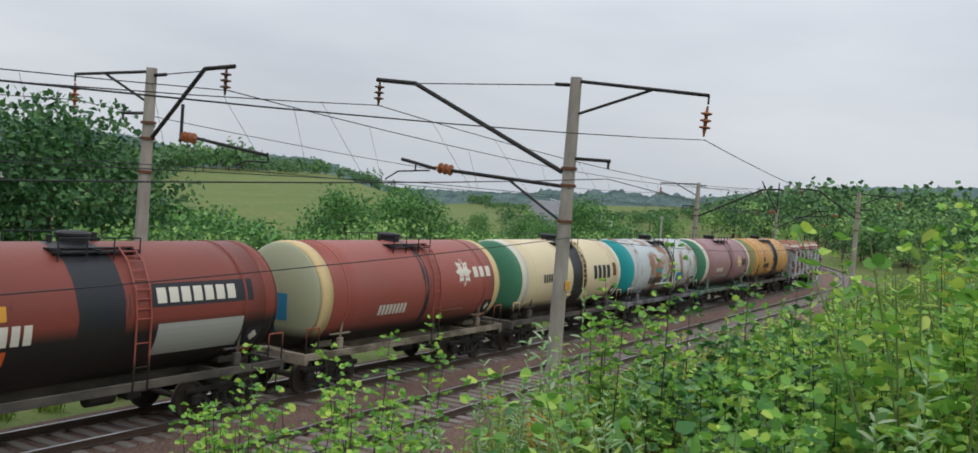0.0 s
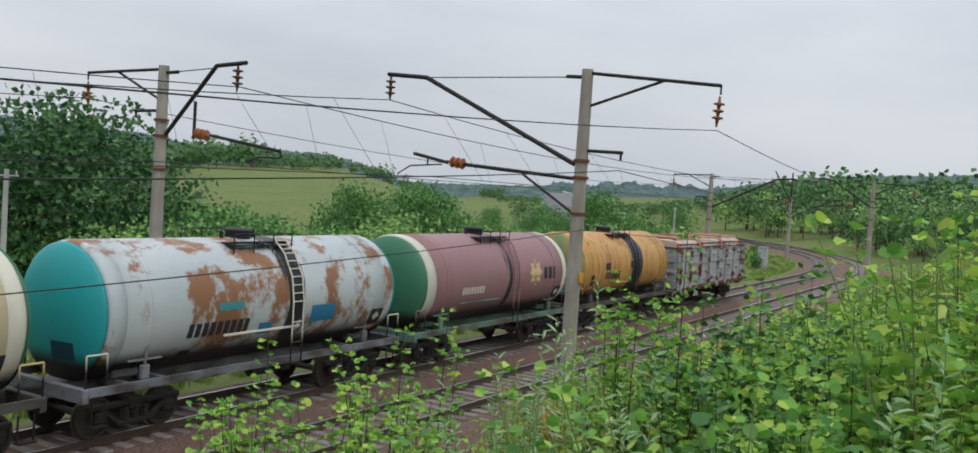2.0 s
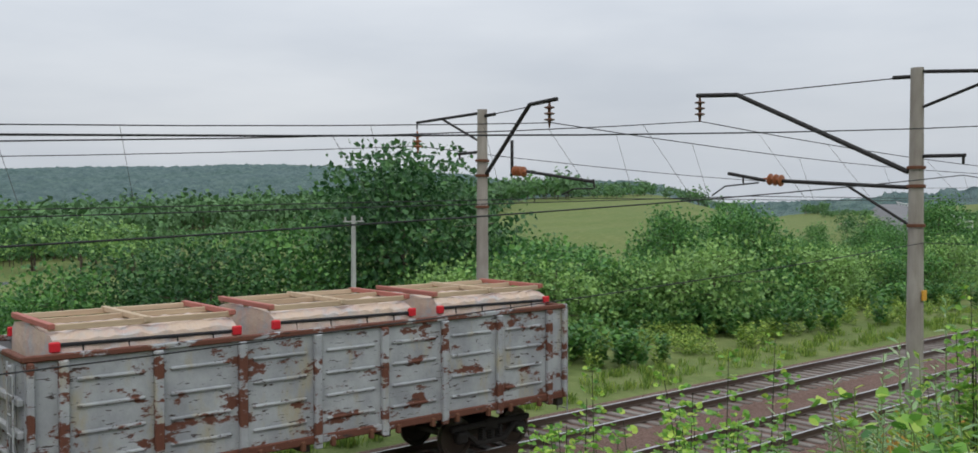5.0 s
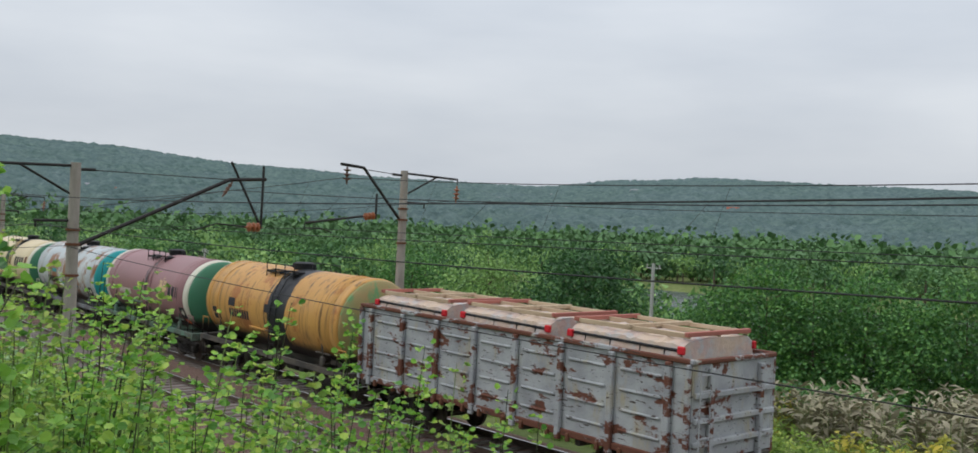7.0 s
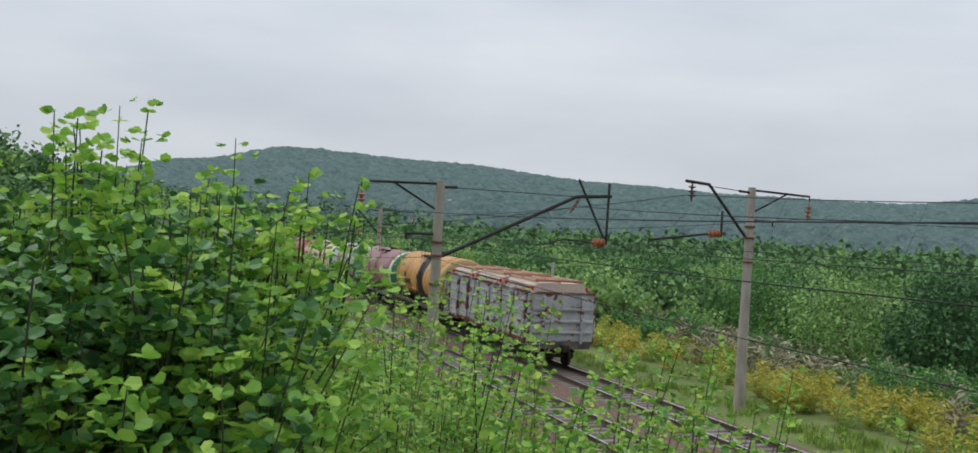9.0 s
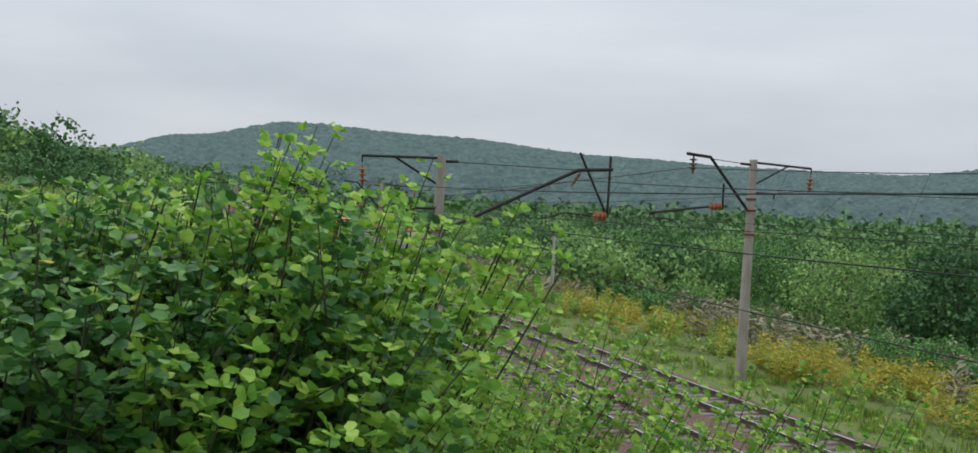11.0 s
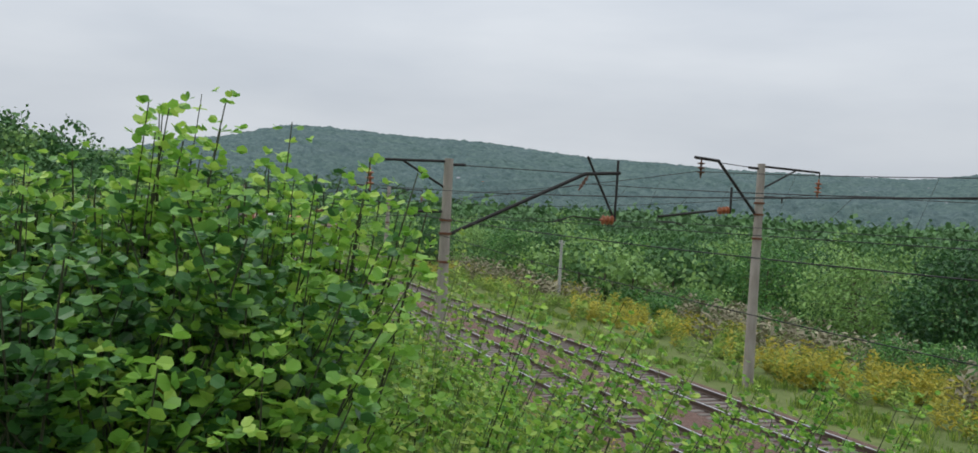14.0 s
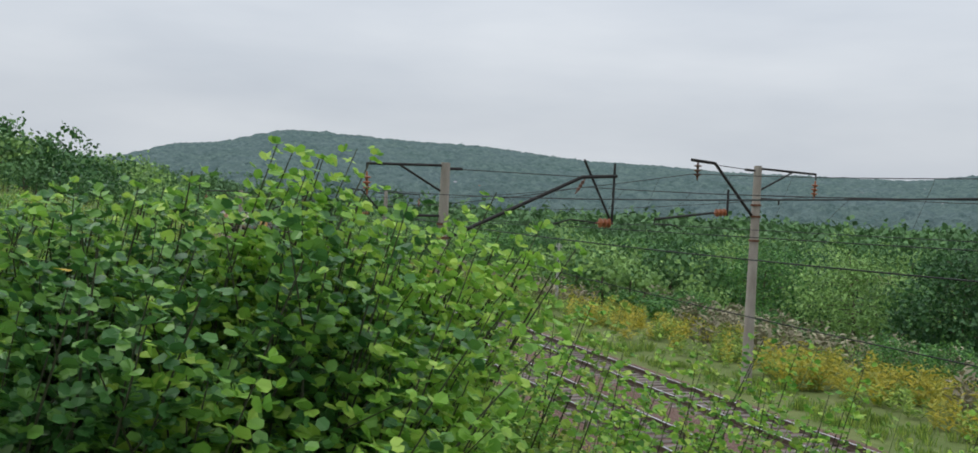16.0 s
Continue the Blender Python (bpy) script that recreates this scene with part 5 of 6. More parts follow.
# ---- trees ----
def tree_parts(seed, tall, wide, clumps, cards, leaf_size, trunk=0.16, low=0.22, droop=0.0):
    """Tapered trunk with limbs, and a crown of leaf clumps gathered round the limbs' ends."""
    rng = np.random.default_rng(seed)
    wood, crown = Soup(), Soup()
    def pipe(a, b, r0, r1):
        twig(wood, a, b, r0, r1, 0)
    lean = rng.normal(0, 0.03, 2) * tall
    spine = [np.array([lean[0] * t * t, lean[1] * t * t, tall * t * 0.92]) for t in (0, 0.2, 0.4, 0.6, 0.8, 1.0)]
    for i in range(5):
        pipe(spine[i], spine[i + 1], trunk * (1 - i / 5.5), trunk * (1 - (i + 1) / 5.5))
    for i in range(clumps):
        t = low + (0.98 - low) * (i + rng.random()) / clumps
        a = i * 2.4 + rng.normal(0, 0.4)
        shape = math.sin(math.pi * min(1, (t - low * 0.6) / (1.04 - low * 0.6))) ** 0.7
        r = wide * 0.5 * shape * (0.45 + 0.6 * rng.random())
        root = np.array([lean[0] * t * t, lean[1] * t * t, tall * t * 0.85])
        end = root + np.array([r * math.cos(a), r * math.sin(a), (0.10 - droop) * tall * rng.random()])
        pipe(root, end, trunk * 0.35 * (1.1 - t), 0.02)
        size = wide * (0.13 + 0.09 * rng.random())
        pts = np.clip(rng.normal(0, 1, (cards, 3)), -1.5, 1.5) * (size * 0.62, size * 0.62, size * 0.42) + end
        for q in pts:
            d = q - end + rng.normal(0, size * 0.4, 3)
            d[2] -= droop * size * 2
            out = (q - end) / (np.linalg.norm(q - end) + 1e-6) + (0, 0, 0.35) + rng.normal(0, 0.35, 3)
            leaf(crown, q, d + rng.normal(0, size * 0.5, 3), leaf_size * (0.6 + 0.8 * rng.random()), CARD, out)
    return wood, crown


def tree(label, parts, leaf_mat, place, size, group="trees in the valley"):
    x, y, z = place
    t = thing("tree", Matrix.Translation((x, y, z)) @ Matrix.Rotation(x * 1.7 + y, 4, "Z") @ Matrix.Scale(size, 4), label, "tree", group)
    for nm, soup, m in (("trunk", parts[0], BARK), ("crown", parts[1], leaf_mat)):
        key = (id(soup), m.name)
        if key not in TREE_MESHES:
            TREE_MESHES[key] = soup.mesh(nm, [m])
        o = new(nm, TREE_MESHES[key])
        o.parent = t
    return t


TREE_MESHES = {}
ALDER = tree_parts(51, 12, 13, 74, 250, 0.30, 0.22, 0.10)
BROAD_A = tree_parts(52, 11, 10, 60, 190, 0.30, 0.22, 0.15)
BROAD_B = tree_parts(53, 9, 8.5, 46, 120, 0.27, 0.2, 0.14)
POPLAR = tree_parts(54, 10, 5.8, 52, 100, 0.24, 0.14, 0.1)
WILLOW = tree_parts(55, 9, 9, 48, 140, 0.25, 0.25, 0.16, 0.12)
BUSH_T = tree_parts(56, 4.5, 5.6, 34, 75, 0.22, 0.1, 0.08)
PINE = tree_parts(57, 12, 6, 30, 36, 0.45, 0.2, 0.35)


def polar(yaw, dist):
    x, y = -dist * math.sin(radians(yaw)), dist * math.cos(radians(yaw))
    return x, y, height(x, y) - 0.15


tree("spreading leafy alder between the line and the lake", ALDER, LEAF_TREE, polar(1.5, 44), 1.02)
tree("tall dark leafy tree at the meadow's edge", BROAD_A, LEAF_DARK, polar(-35.2, 58), 1.2)
tree("grey-green willow at the meadow's edge", WILLOW, LEAF_WILLOW, polar(-39.5, 62), 0.95)
tree("dark dense tree below the line", BROAD_A, LEAF_DARK, polar(40.5, 66), 0.83)
tree("pale green willow below the line", WILLOW, LEAF_WILLOW, polar(46.0, 72), 0.95)
for yaw, dist, size in ((16.5, 52, 0.72), (19.3, 52, 0.86), (22, 51, 0.74), (24.5, 53, 0.88), (27.2, 52, 0.76), (29.8, 53, 0.84), (32.6, 54, 0.7), (18, 56, 0.72), (20.5, 58, 0.8), (23, 55, 0.68), (26, 60, 0.85), (28.5, 57, 0.72), (31, 60, 0.78), (34, 62, 0.6)):
    tree("young slender tree beside the lake", POPLAR, LEAF_TREE, polar(yaw, dist), size)
for yaw, dist, size in ((-12, 62, 0.8), (-16, 58, 0.9), (-20, 60, 1.0), (-24, 56, 0.95), (-28, 58, 1.05), (-31, 66, 0.9), (-14, 78, 0.9), (-22, 80, 1.0)):
    tree("leafy tree on the slope below the line", BROAD_B, LEAF_TREE if int(dist) % 4 else LEAF_DARK, polar(yaw, dist), size)
for yaw, dist, size in ((37.5, 50, 0.62), (41, 46, 0.55), (44, 47, 0.5), (-10, 50, 0.6), (-19, 47, 0.6), (-26, 46, 0.7), (-8, 56, 0.7), (51, 60, 0.55), (55, 62, 0.6), (13, 60, 0.6), (10.5, 52, 0.62)):
    tree("low leafy bush on the slope below the line", BUSH_T, LEAF_TREE, polar(yaw, dist), size, "bushes below the line")
for yaw, dist, size in ((48.5, 92, 1.0), (51, 86, 1.0), (53.5, 98, 1.1), (56, 90, 1.05), (58.5, 100, 1.1), (61, 88, 1.0), (63.5, 104, 1.15), (66, 92, 1.0), (68.5, 112, 1.0), (71, 100, 0.9), (37.8, 84, 0.9), (43, 96, 0.95), (73.5, 120, 0.8)):
    size = min(size, (6.1 - dist * math.tan(radians(1.8)) - polar(yaw, dist)[2]) / 9)
    tree("leafy tree at the foot of the embankment", BROAD_B, (LEAF_TREE, LEAF_DARK, LEAF_WILLOW)[int(yaw * 2) % 3], polar(yaw, dist), size)
# young trees and bushes over the meadow
rng = np.random.default_rng(77)
for i in range(165):
    yaw, dist = rng.uniform(-71, -36), 50 + 120 * rng.random() ** 1.5
    if nearest(*polar(yaw, dist)[:2])[0] < 13:
        continue
    if dist > 60 and rng.random() < 0.3:
        tree("young slender tree in the meadow", POPLAR, LEAF_TREE, polar(yaw, dist), 0.6 + 0.3 * rng.random(), "young trees in the meadow")
    else:
        tree("rounded green bush in the meadow", BUSH_T, (LEAF_TREE, LEAF_WILLOW)[i % 2], polar(yaw, dist), (0.7 + 0.6 * rng.random()) * (0.8 if yaw < -60 else 1), "bushes in the meadow")
for i in range(125):
    yaw, dist = rng.uniform(-64, -36), 46 + 40 * rng.random()
    if nearest(*polar(yaw, dist)[:2])[0] < 15:
        continue
    tree("olive-green willow bush along the meadow", BUSH_T, (LEAF_WILLOW, LEAF_WILLOW, LEAF_TREE)[i % 3], polar(yaw, dist), 0.75 + 0.35 * rng.random(), "bushes in the meadow")
for yaw, dist, size in ((92.5, 150, 0.72), (94.5, 140, 0.8), (97.5, 130, 0.75), (99.5, 140, 0.85), (102, 130, 0.8)):
    tree("dark pine on the ridge beside the line", PINE, LEAF_DARK, polar(yaw, dist), size, "pines on the ridge")


# ---- woods ----
def pattern_crown(seed, cards, size):
    rng, s = np.random.default_rng(seed), Soup()
    lumps = rng.normal(0, 1, (13, 3)) * (0.24, 0.24, 0.13) + (0, 0, 0.55)
    for i in range(cards):
        c = lumps[i % 13]
        q = c + rng.normal(0, 1, 3) * (0.1, 0.1, 0.075)
        out = (q - c) / (np.linalg.norm(q - c) + 1e-6) + (q - (0, 0, 0.5)) * 1.2 + (0, 0, 0.25) + rng.normal(0, 0.3, 3)
        leaf(s, q, rng.normal(0, 1, 3), size * (0.6 + 0.8 * rng.random()), CARD, out)
    twig(s, (0, 0, -0.05), (0, 0, 0.5), 0.03, 0.015, 1)
    return s


WOOD_NEAR = leaf_material("woodland_leaf", (0.056, 0.120, 0.044), (0.080, 0.158, 0.054), (0.108, 0.195, 0.066), 0.7, 0.08)
WOOD_MID = leaf_material("woodland_canopy", (0.062, 0.118, 0.054), (0.082, 0.148, 0.064), (0.104, 0.172, 0.074), 0.7, 0.08)
# the bluish haze of distance is put into this canopy's base colour
WOOD_FAR = material("haze_tinted_woodland", (0.1, 0.17, 0.15), 0.95, spec=0.05)
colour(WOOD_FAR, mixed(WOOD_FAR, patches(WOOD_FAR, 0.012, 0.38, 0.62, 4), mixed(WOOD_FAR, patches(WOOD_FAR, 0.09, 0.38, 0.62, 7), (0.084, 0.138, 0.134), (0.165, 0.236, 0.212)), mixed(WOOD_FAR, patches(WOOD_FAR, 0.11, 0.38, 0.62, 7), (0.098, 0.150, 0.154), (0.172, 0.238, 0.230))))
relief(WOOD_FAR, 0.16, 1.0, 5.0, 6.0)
CROWNS = [pattern_crown(s, 270, 0.07) for s in (61, 62, 63, 64)]
FAR_CROWNS = [pattern_crown(s, 95, 0.15) for s in (65, 66, 67, 68)]
near_wood, mid_wood = [], []
rng = np.random.default_rng(5)
for _ in range(30000):
    yaw = rng.uniform(-98, 104)
    dist = 75 * (1650 / 75) ** rng.random()
    x, y = -dist * math.sin(radians(yaw)), dist * math.cos(radians(yaw))
    if dist < 420 and lake_edge(x, y) > -6:
        continue
    d, zl = nearest(x, y)
    if abs(d) < (16 if d > 0 else 10):
        continue
    if dist < 1500 and -41 > yaw > -61 and dist < 430 and d > 0:
        continue
    if d < 0 and dist < 110:
        continue
    if d > 0 and dist < 80 + 20 * noise.noise(Vector((x * 0.05, y * 0.05, 9))):
        continue
    if d > 0 and -38 < yaw < 37 and dist < 200:
        continue
    if 420 < dist < 700 and rng.random() < 0.25:
        continue
    size = rng.uniform(5.0, 12.5)
    if d < 0:
        size *= 0.8 if dist > 130 else 0.45
    if -72 < yaw < -46 and dist > 380:
        size *= 0.6
    if -80 < yaw < -20 and d > 0 and dist < 330:
        if dist < 130 or rng.random() < 0.4:
            continue
        size *= 0.5
    if yaw < -60 and dist < 620:
        sight = 2.9 * smooth(-67, -84, yaw) if yaw > -84 else 2.9
        size = min(size, 6.1 + dist * math.tan(radians(sight - 0.3)) - height(x, y))
        if size < 2.2:
            continue
    if d > 0 and yaw > 37 and dist < 210 and rng.random() < 0.62:
        continue
    if d > 0 and yaw > 34 and dist < 330:
        size = min(size, 6.1 - dist * math.tan(radians(rng.uniform(0.9, 3.2) if dist < 170 else rng.uniform(0.3, 1.6))) - height(x, y))
        if size < 2.5:
            continue
    spot = (x, y, height(x, y) - (0.4 if dist < 620 else 0.42 * size), size, rng.uniform(0, 6.3), int(rng.integers(0, 4)))
    if dist < 260:
        near_wood.append(spot)
    elif dist < 560:
        mid_wood.append((*spot[:3], size * 1.15, *spot[4:]))
rng.shuffle(near_wood)
near_wood = [(a, b, c, d, e, int(f)) for a, b, c, d, e, f in near_wood[:1500]]
for k, (mat, label) in enumerate(((WOOD_NEAR, "mixed broad-leaved woodland on the valley floor"), (LEAF_DARK, "dark green broad-leaved trees on the valley floor"), (WOOD_NEAR, "green broad-leaved trees on the valley floor"), (LEAF_WILLOW, "pale green willows on the valley floor"))):
    scatter("woodland", label, "woodland", CROWNS, near_wood[k::4], [mat, BARK])
scatter("valley_woods", "dense green woods across the valley", "woodland", FAR_CROWNS, mid_wood[::2], [WOOD_MID, BARK])
scatter("valley_woods", "dense darker woods across the valley", "woodland", FAR_CROWNS, mid_wood[1::2], [WOOD_NEAR, BARK])


def canopy():
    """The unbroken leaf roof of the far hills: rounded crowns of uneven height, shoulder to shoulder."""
    yaws = np.radians(np.arange(-99, 104.1, 0.15))
    radii = [470.0]
    while radii[-1] < 1640:
        radii.append(radii[-1] * 1.0058)
    radii = np.array(radii)
    A, Rr = np.meshgrid(yaws, radii)
    X, Y = -Rr * np.sin(A), Rr * np.cos(A)
    g = np.random.default_rng(9)
    cell = 8.5
    n = 420
    jx, jy = g.uniform(0.1, 0.9, (n, n)), g.uniform(0.1, 0.9, (n, n))
    tall, girth = g.uniform(4.0, 11.0, (n, n)), g.uniform(0.75, 1.25, (n, n))
    ci, cj = np.floor(X / cell).astype(int), np.floor(Y / cell).astype(int)
    crown = np.zeros_like(X)
    for di in (-1, 0, 1):
        for dj in (-1, 0, 1):
            i, j = (ci + di) % n, (cj + dj) % n
            dx, dy = (ci + di + jx[i, j]) * cell - X, (cj + dj + jy[i, j]) * cell - Y
            crown = np.maximum(crown, tall[i, j] - 0.14 * girth[i, j] * (dx * dx + dy * dy) ** 0.85)
    crown += g.normal(0, 0.55, X.shape)
    Z = np.empty_like(X)
    step = 6
    for k in range(len(radii)):
        xs, ys = X[k, ::step], Y[k, ::step]
        zs = [height(float(a), float(b)) for a, b in zip(xs, ys)]
        Z[k] = np.interp(yaws, yaws[::step], zs)
    deg = np.degrees(A)
    open_land = np.clip((Rr - 470) / 60, 0, 1) * np.where((deg < -40) & (deg > -63), 0.75, 1.0)
    Z += crown * open_land - 1.5
    m, k = X.shape
    idx = np.arange(m * k).reshape(m, k)
    quads = np.stack([idx[:-1, :-1], idx[:-1, 1:], idx[1:, 1:], idx[1:, :-1]], -1).reshape(-1, 4)
    me = bpy.data.meshes.new("distant_woods")
    me.vertices.add(m * k)
    me.vertices.foreach_set("co", np.stack([X, Y, Z], -1).ravel())
    me.loops.add(quads.size)
    me.loops.foreach_set("vertex_index", quads.ravel().astype(np.int32))
    me.polygons.add(len(quads))
    me.polygons.foreach_set("loop_start", np.arange(0, quads.size, 4, dtype=np.int32))
    me.polygons.foreach_set("use_smooth", [True] * len(quads))
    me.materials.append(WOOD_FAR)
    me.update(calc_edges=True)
    tagged(new("distant_woods", me), "wooded hills on the horizon with haze put into their colour", "woodland", kind="stuff")


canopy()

# ---- the bush beside the standing place ----
BUSH = thing("bush", Matrix.Translation((0, 0, 0)), "round-leaved green bush with yellow spots bending in the wind", "bush")
LEAF_BUSH = leaf_material("bush_leaf", (0.030, 0.086, 0.028), (0.070, 0.172, 0.042), (0.165, 0.300, 0.058), 0.38, 0.24)
LEAF_TIP = leaf_material("young_bush_leaf", (0.12, 0.245, 0.042), (0.25, 0.41, 0.064), (0.40, 0.50, 0.10), 0.42, 0.38)
LEAF_YELLOW = leaf_material("yellowed_leaf", (0.5, 0.3, 0.03), (0.55, 0.36, 0.05), (0.5, 0.25, 0.03))
BRANCHES = []
TWIG = material("dark_twig", (0.05, 0.055, 0.03), 0.85)


def branch(yaw, dist, top, spread, seed, young):
    """A bough with its shoots: foot on the ground at yaw and distance, reaching top metres above the sea of grass."""
    rng = np.random.default_rng(seed)
    x, y = -dist * math.sin(radians(yaw)), dist * math.cos(radians(yaw))
    z = height(x, y) - 0.05
    s = Soup()
    tall = top - z
    for i in range(8):
        a, r = i * 2.4 + rng.random(), spread * (0.25 + 0.75 * rng.random())
        start = rng.uniform(0.0, 0.6) * tall
        spray(s, (0.03 * math.cos(a), 0.03 * math.sin(a), start), (r * math.cos(a), r * math.sin(a), start + (tall - start) * rng.uniform(0.55, 1.0)), 28, 0.050, rng, bow=0.2, joints=2, low=0.05)
    spray(s, (0, 0, 0), (rng.normal(0, 0.08), rng.normal(0, 0.08), tall), 46, 0.046, rng, bow=0.0, low=0.3)
    for _ in range(2):
        leaf(s, rng.normal(0, spread * 0.5, 3) + (0, 0, tall * 0.4), rng.normal(0, 1, 3), 0.05, mat=2)
    ob = new("branch", s.mesh("branch", [LEAF_TIP if young else LEAF_BUSH, TWIG, LEAF_YELLOW]))
    ob.parent = BUSH
    BRANCHES.append((ob, (x, y, z), seed))


rng = np.random.default_rng(303)
for i in range(84):
    yaw, dist = rng.uniform(77.5, 104), rng.uniform(2.7, 4.2)
    crest = 5.75 + 0.5 * smooth(74, 82, yaw) - 0.1 * smooth(92, 99, yaw)
    branch(yaw, dist, 4.3 + (crest - 4.3) * rng.uniform(0.72, 1.0), 0.46, 400 + i, i % 4 == 0 or yaw < 83)
for i, (yaw, dist, top) in enumerate(((91, 3.4, 6.36), (88.8, 3.5, 6.42), (86, 3.6, 6.2), (82.2, 3.6, 6.34), (79, 3.7, 6.24), (78, 3.9, 6.1), (95, 3.3, 6.15), (89.5, 3.2, 6.25), (84, 3.4, 6.12))):
    branch(yaw, dist, top, 0.25, 500 + i, True)
GUST = [(0, 0.0), (5.8, 0.05), (7.2, 0.1), (8.4, 0.05), (9.2, 0.0), (9.7, 0.1), (10.6, 0.7), (11.4, 0.9), (11.8, 0.6), (12.2, 0.75), (12.8, 0.85), (13.3, 0.7), (13.7, 0.4), (14.0, 0.25), (14.4, 0.55), (15.0, 0.95), (15.5, 1.0), (16.0, 0.95)]
LOW_GUST = [(0, 0.0), (5.8, 0.0), (8.6, 0.05), (9.2, 0.3), (9.7, 0.6), (10.6, 0.95), (11.4, 1.0), (11.8, 1.0), (12.2, 1.05), (12.8, 0.95), (13.3, 0.9), (14.0, 1.0), (14.4, 0.85), (15.0, 0.65), (15.5, 0.55), (16.0, 0.6)]


class Plant:
    """Keeps the stems (material 1) apart from the leaves."""

    def __init__(self):
        self.stems, self.foliage = Soup(), Soup()

    def add(self, verts, faces, mat=0):
        (self.stems if mat == 1 else self.foliage).add(verts, faces, mat)


def shrub(yaw, dist, elevation, spread, seed, mats, label, swaying=False, stems=9, size=0.05, shape=ROUND, trio=True):
    """A shrub of leafy shoots that reaches the given elevation as seen from the standing place."""
    g = np.random.default_rng(seed)
    x, y = -dist * math.sin(radians(yaw)), dist * math.cos(radians(yaw))
    z = height(x, y) - 0.08
    tall = max(0.5, 6.1 + dist * math.tan(radians(elevation)) - z)
    s = Plant()
    for i in range(stems):
        a, r = i * 2.4 + g.random(), spread * (0.15 + 0.85 * g.random())
        up = tall * (g.uniform(0.62, 0.95) if i else 1.0)
        spray(s, (0.3 * r * math.cos(a), 0.3 * r * math.sin(a), 0), (r * math.cos(a), r * math.sin(a), up), int(30 + 16 * tall), size, g, shape, bow=0.1, low=0.15, trio=trio, lm=2 if g.random() < 0.35 else 0)
    ob = thing("shrub", Matrix.Translation((x, y, z)), label, "shrub", "shrubs on the bank")
    for nm, soup in (("stem", s.stems), ("foliage", s.foliage)):
        o = new(nm, soup.mesh(nm, mats))
        o.parent = ob
    if swaying:
        SWAYING.append((ob, (x, y, z), seed))


SWAYING = []
FRESH = [LEAF_SHRUB, TWIG, LEAF_TIP]
DEEP = [LEAF_BUSH, TWIG, LEAF_SHRUB]
SILVER = [LEAF_GREY, STEM, LEAF_WEED]
ROUND_LEAVED = "round-leaved bright green shrub on the railway bank"
FEATHERY = "feathery pale green mugwort on the railway bank"
BROADLY = "dark green broad-leaved shrub on the railway bank"
for i, (yaw, dist, top, wide, kind) in enumerate((
        (-45.5, 4.6, -12.0, 0.4, "r"), (-47.5, 4.8, -10.6, 0.42, "r"), (-51.8, 4.7, -11.4, 0.45, "r"), (-54.0, 4.9, -9.4, 0.5, "r"), (-56.4, 5.0, -8.2, 0.5, "r"),
        (-60.5, 4.8, -10.2, 0.4, "f"), (-62.3, 5.0, -8.6, 0.35, "f"), (-64.6, 4.8, -8.0, 0.45, "f"), (-66.5, 5.0, -5.6, 0.4, "f"), (-68.2, 5.2, -4.6, 0.35, "r"),
        (-71.3, 5.0, -1.8, 0.2, "r"), (-73.0, 5.6, -5.5, 0.5, "d"), (-76.0, 5.6, -4.4, 0.55, "d"), (-79.0, 5.8, -3.6, 0.55, "d"), (-75.5, 4.2, -8.0, 0.5, "d"),
        (-82.0, 4.6, -3.4, 0.55, "r"), (-84.5, 5.2, -1.8, 0.6, "r"), (-87.5, 5.0, -0.4, 0.6, "r"), (-90.5, 4.4, 0.2, 0.6, "r"), (-80.0, 3.6, -9.0, 0.4, "r"), (-86.0, 3.4, -7.0, 0.5, "f"), (-70.0, 3.8, -9.5, 0.45, "f"))):
    mats, label = {"r": (FRESH, ROUND_LEAVED), "f": (SILVER, FEATHERY), "d": (DEEP, BROADLY)}[kind]
    if kind == "f":
        shrub(yaw, dist, top, wide, 700 + i, mats, label, stems=14, size=0.055, shape=NARROW, trio=False)
    else:
        shrub(yaw, dist, top, wide, 700 + i, mats, label, stems=4 if wide < 0.3 else 15, size=0.055 if kind == "d" else 0.043)
for i, (yaw, dist, top, wide) in enumerate(((73.5, 6.8, -1.7, 0.6), (75.8, 7.2, -1.8, 0.6), (71.0, 6.6, -3.2, 0.55), (75.0, 4.6, -3.4, 0.6), (72.0, 4.6, -4.0, 0.6), (69.0, 5.2, -4.2, 0.6), (66.8, 4.6, -4.6, 0.6), (64.0, 4.6, -5.2, 0.6), (61.5, 4.6, -6.2, 0.6), (60.2, 5.0, -5.8, 0.6), (57.0, 5.0, -6.6, 0.55),
                                            (53.5, 5.0, -7.6, 0.45), (50.0, 5.0, -8.6, 0.45), (46.8, 5.2, -9.8, 0.4), (43.8, 5.0, -11.6, 0.35), (65.0, 3.6, -9.0, 0.55), (59.5, 3.6, -11.0, 0.55), (69.5, 3.6, -8.0, 0.55), (73.5, 3.5, -8.0, 0.55), (62.0, 3.6, -10.0, 0.5), (54.0, 3.8, -14.5, 0.4))):
    shrub(yaw, dist, top, wide, 800 + i, FRESH if i % 3 else [LEAF_WEED, STEM, LEAF_TIP], "fresh green shrub bending in the wind on the bank", True, 13, 0.042)


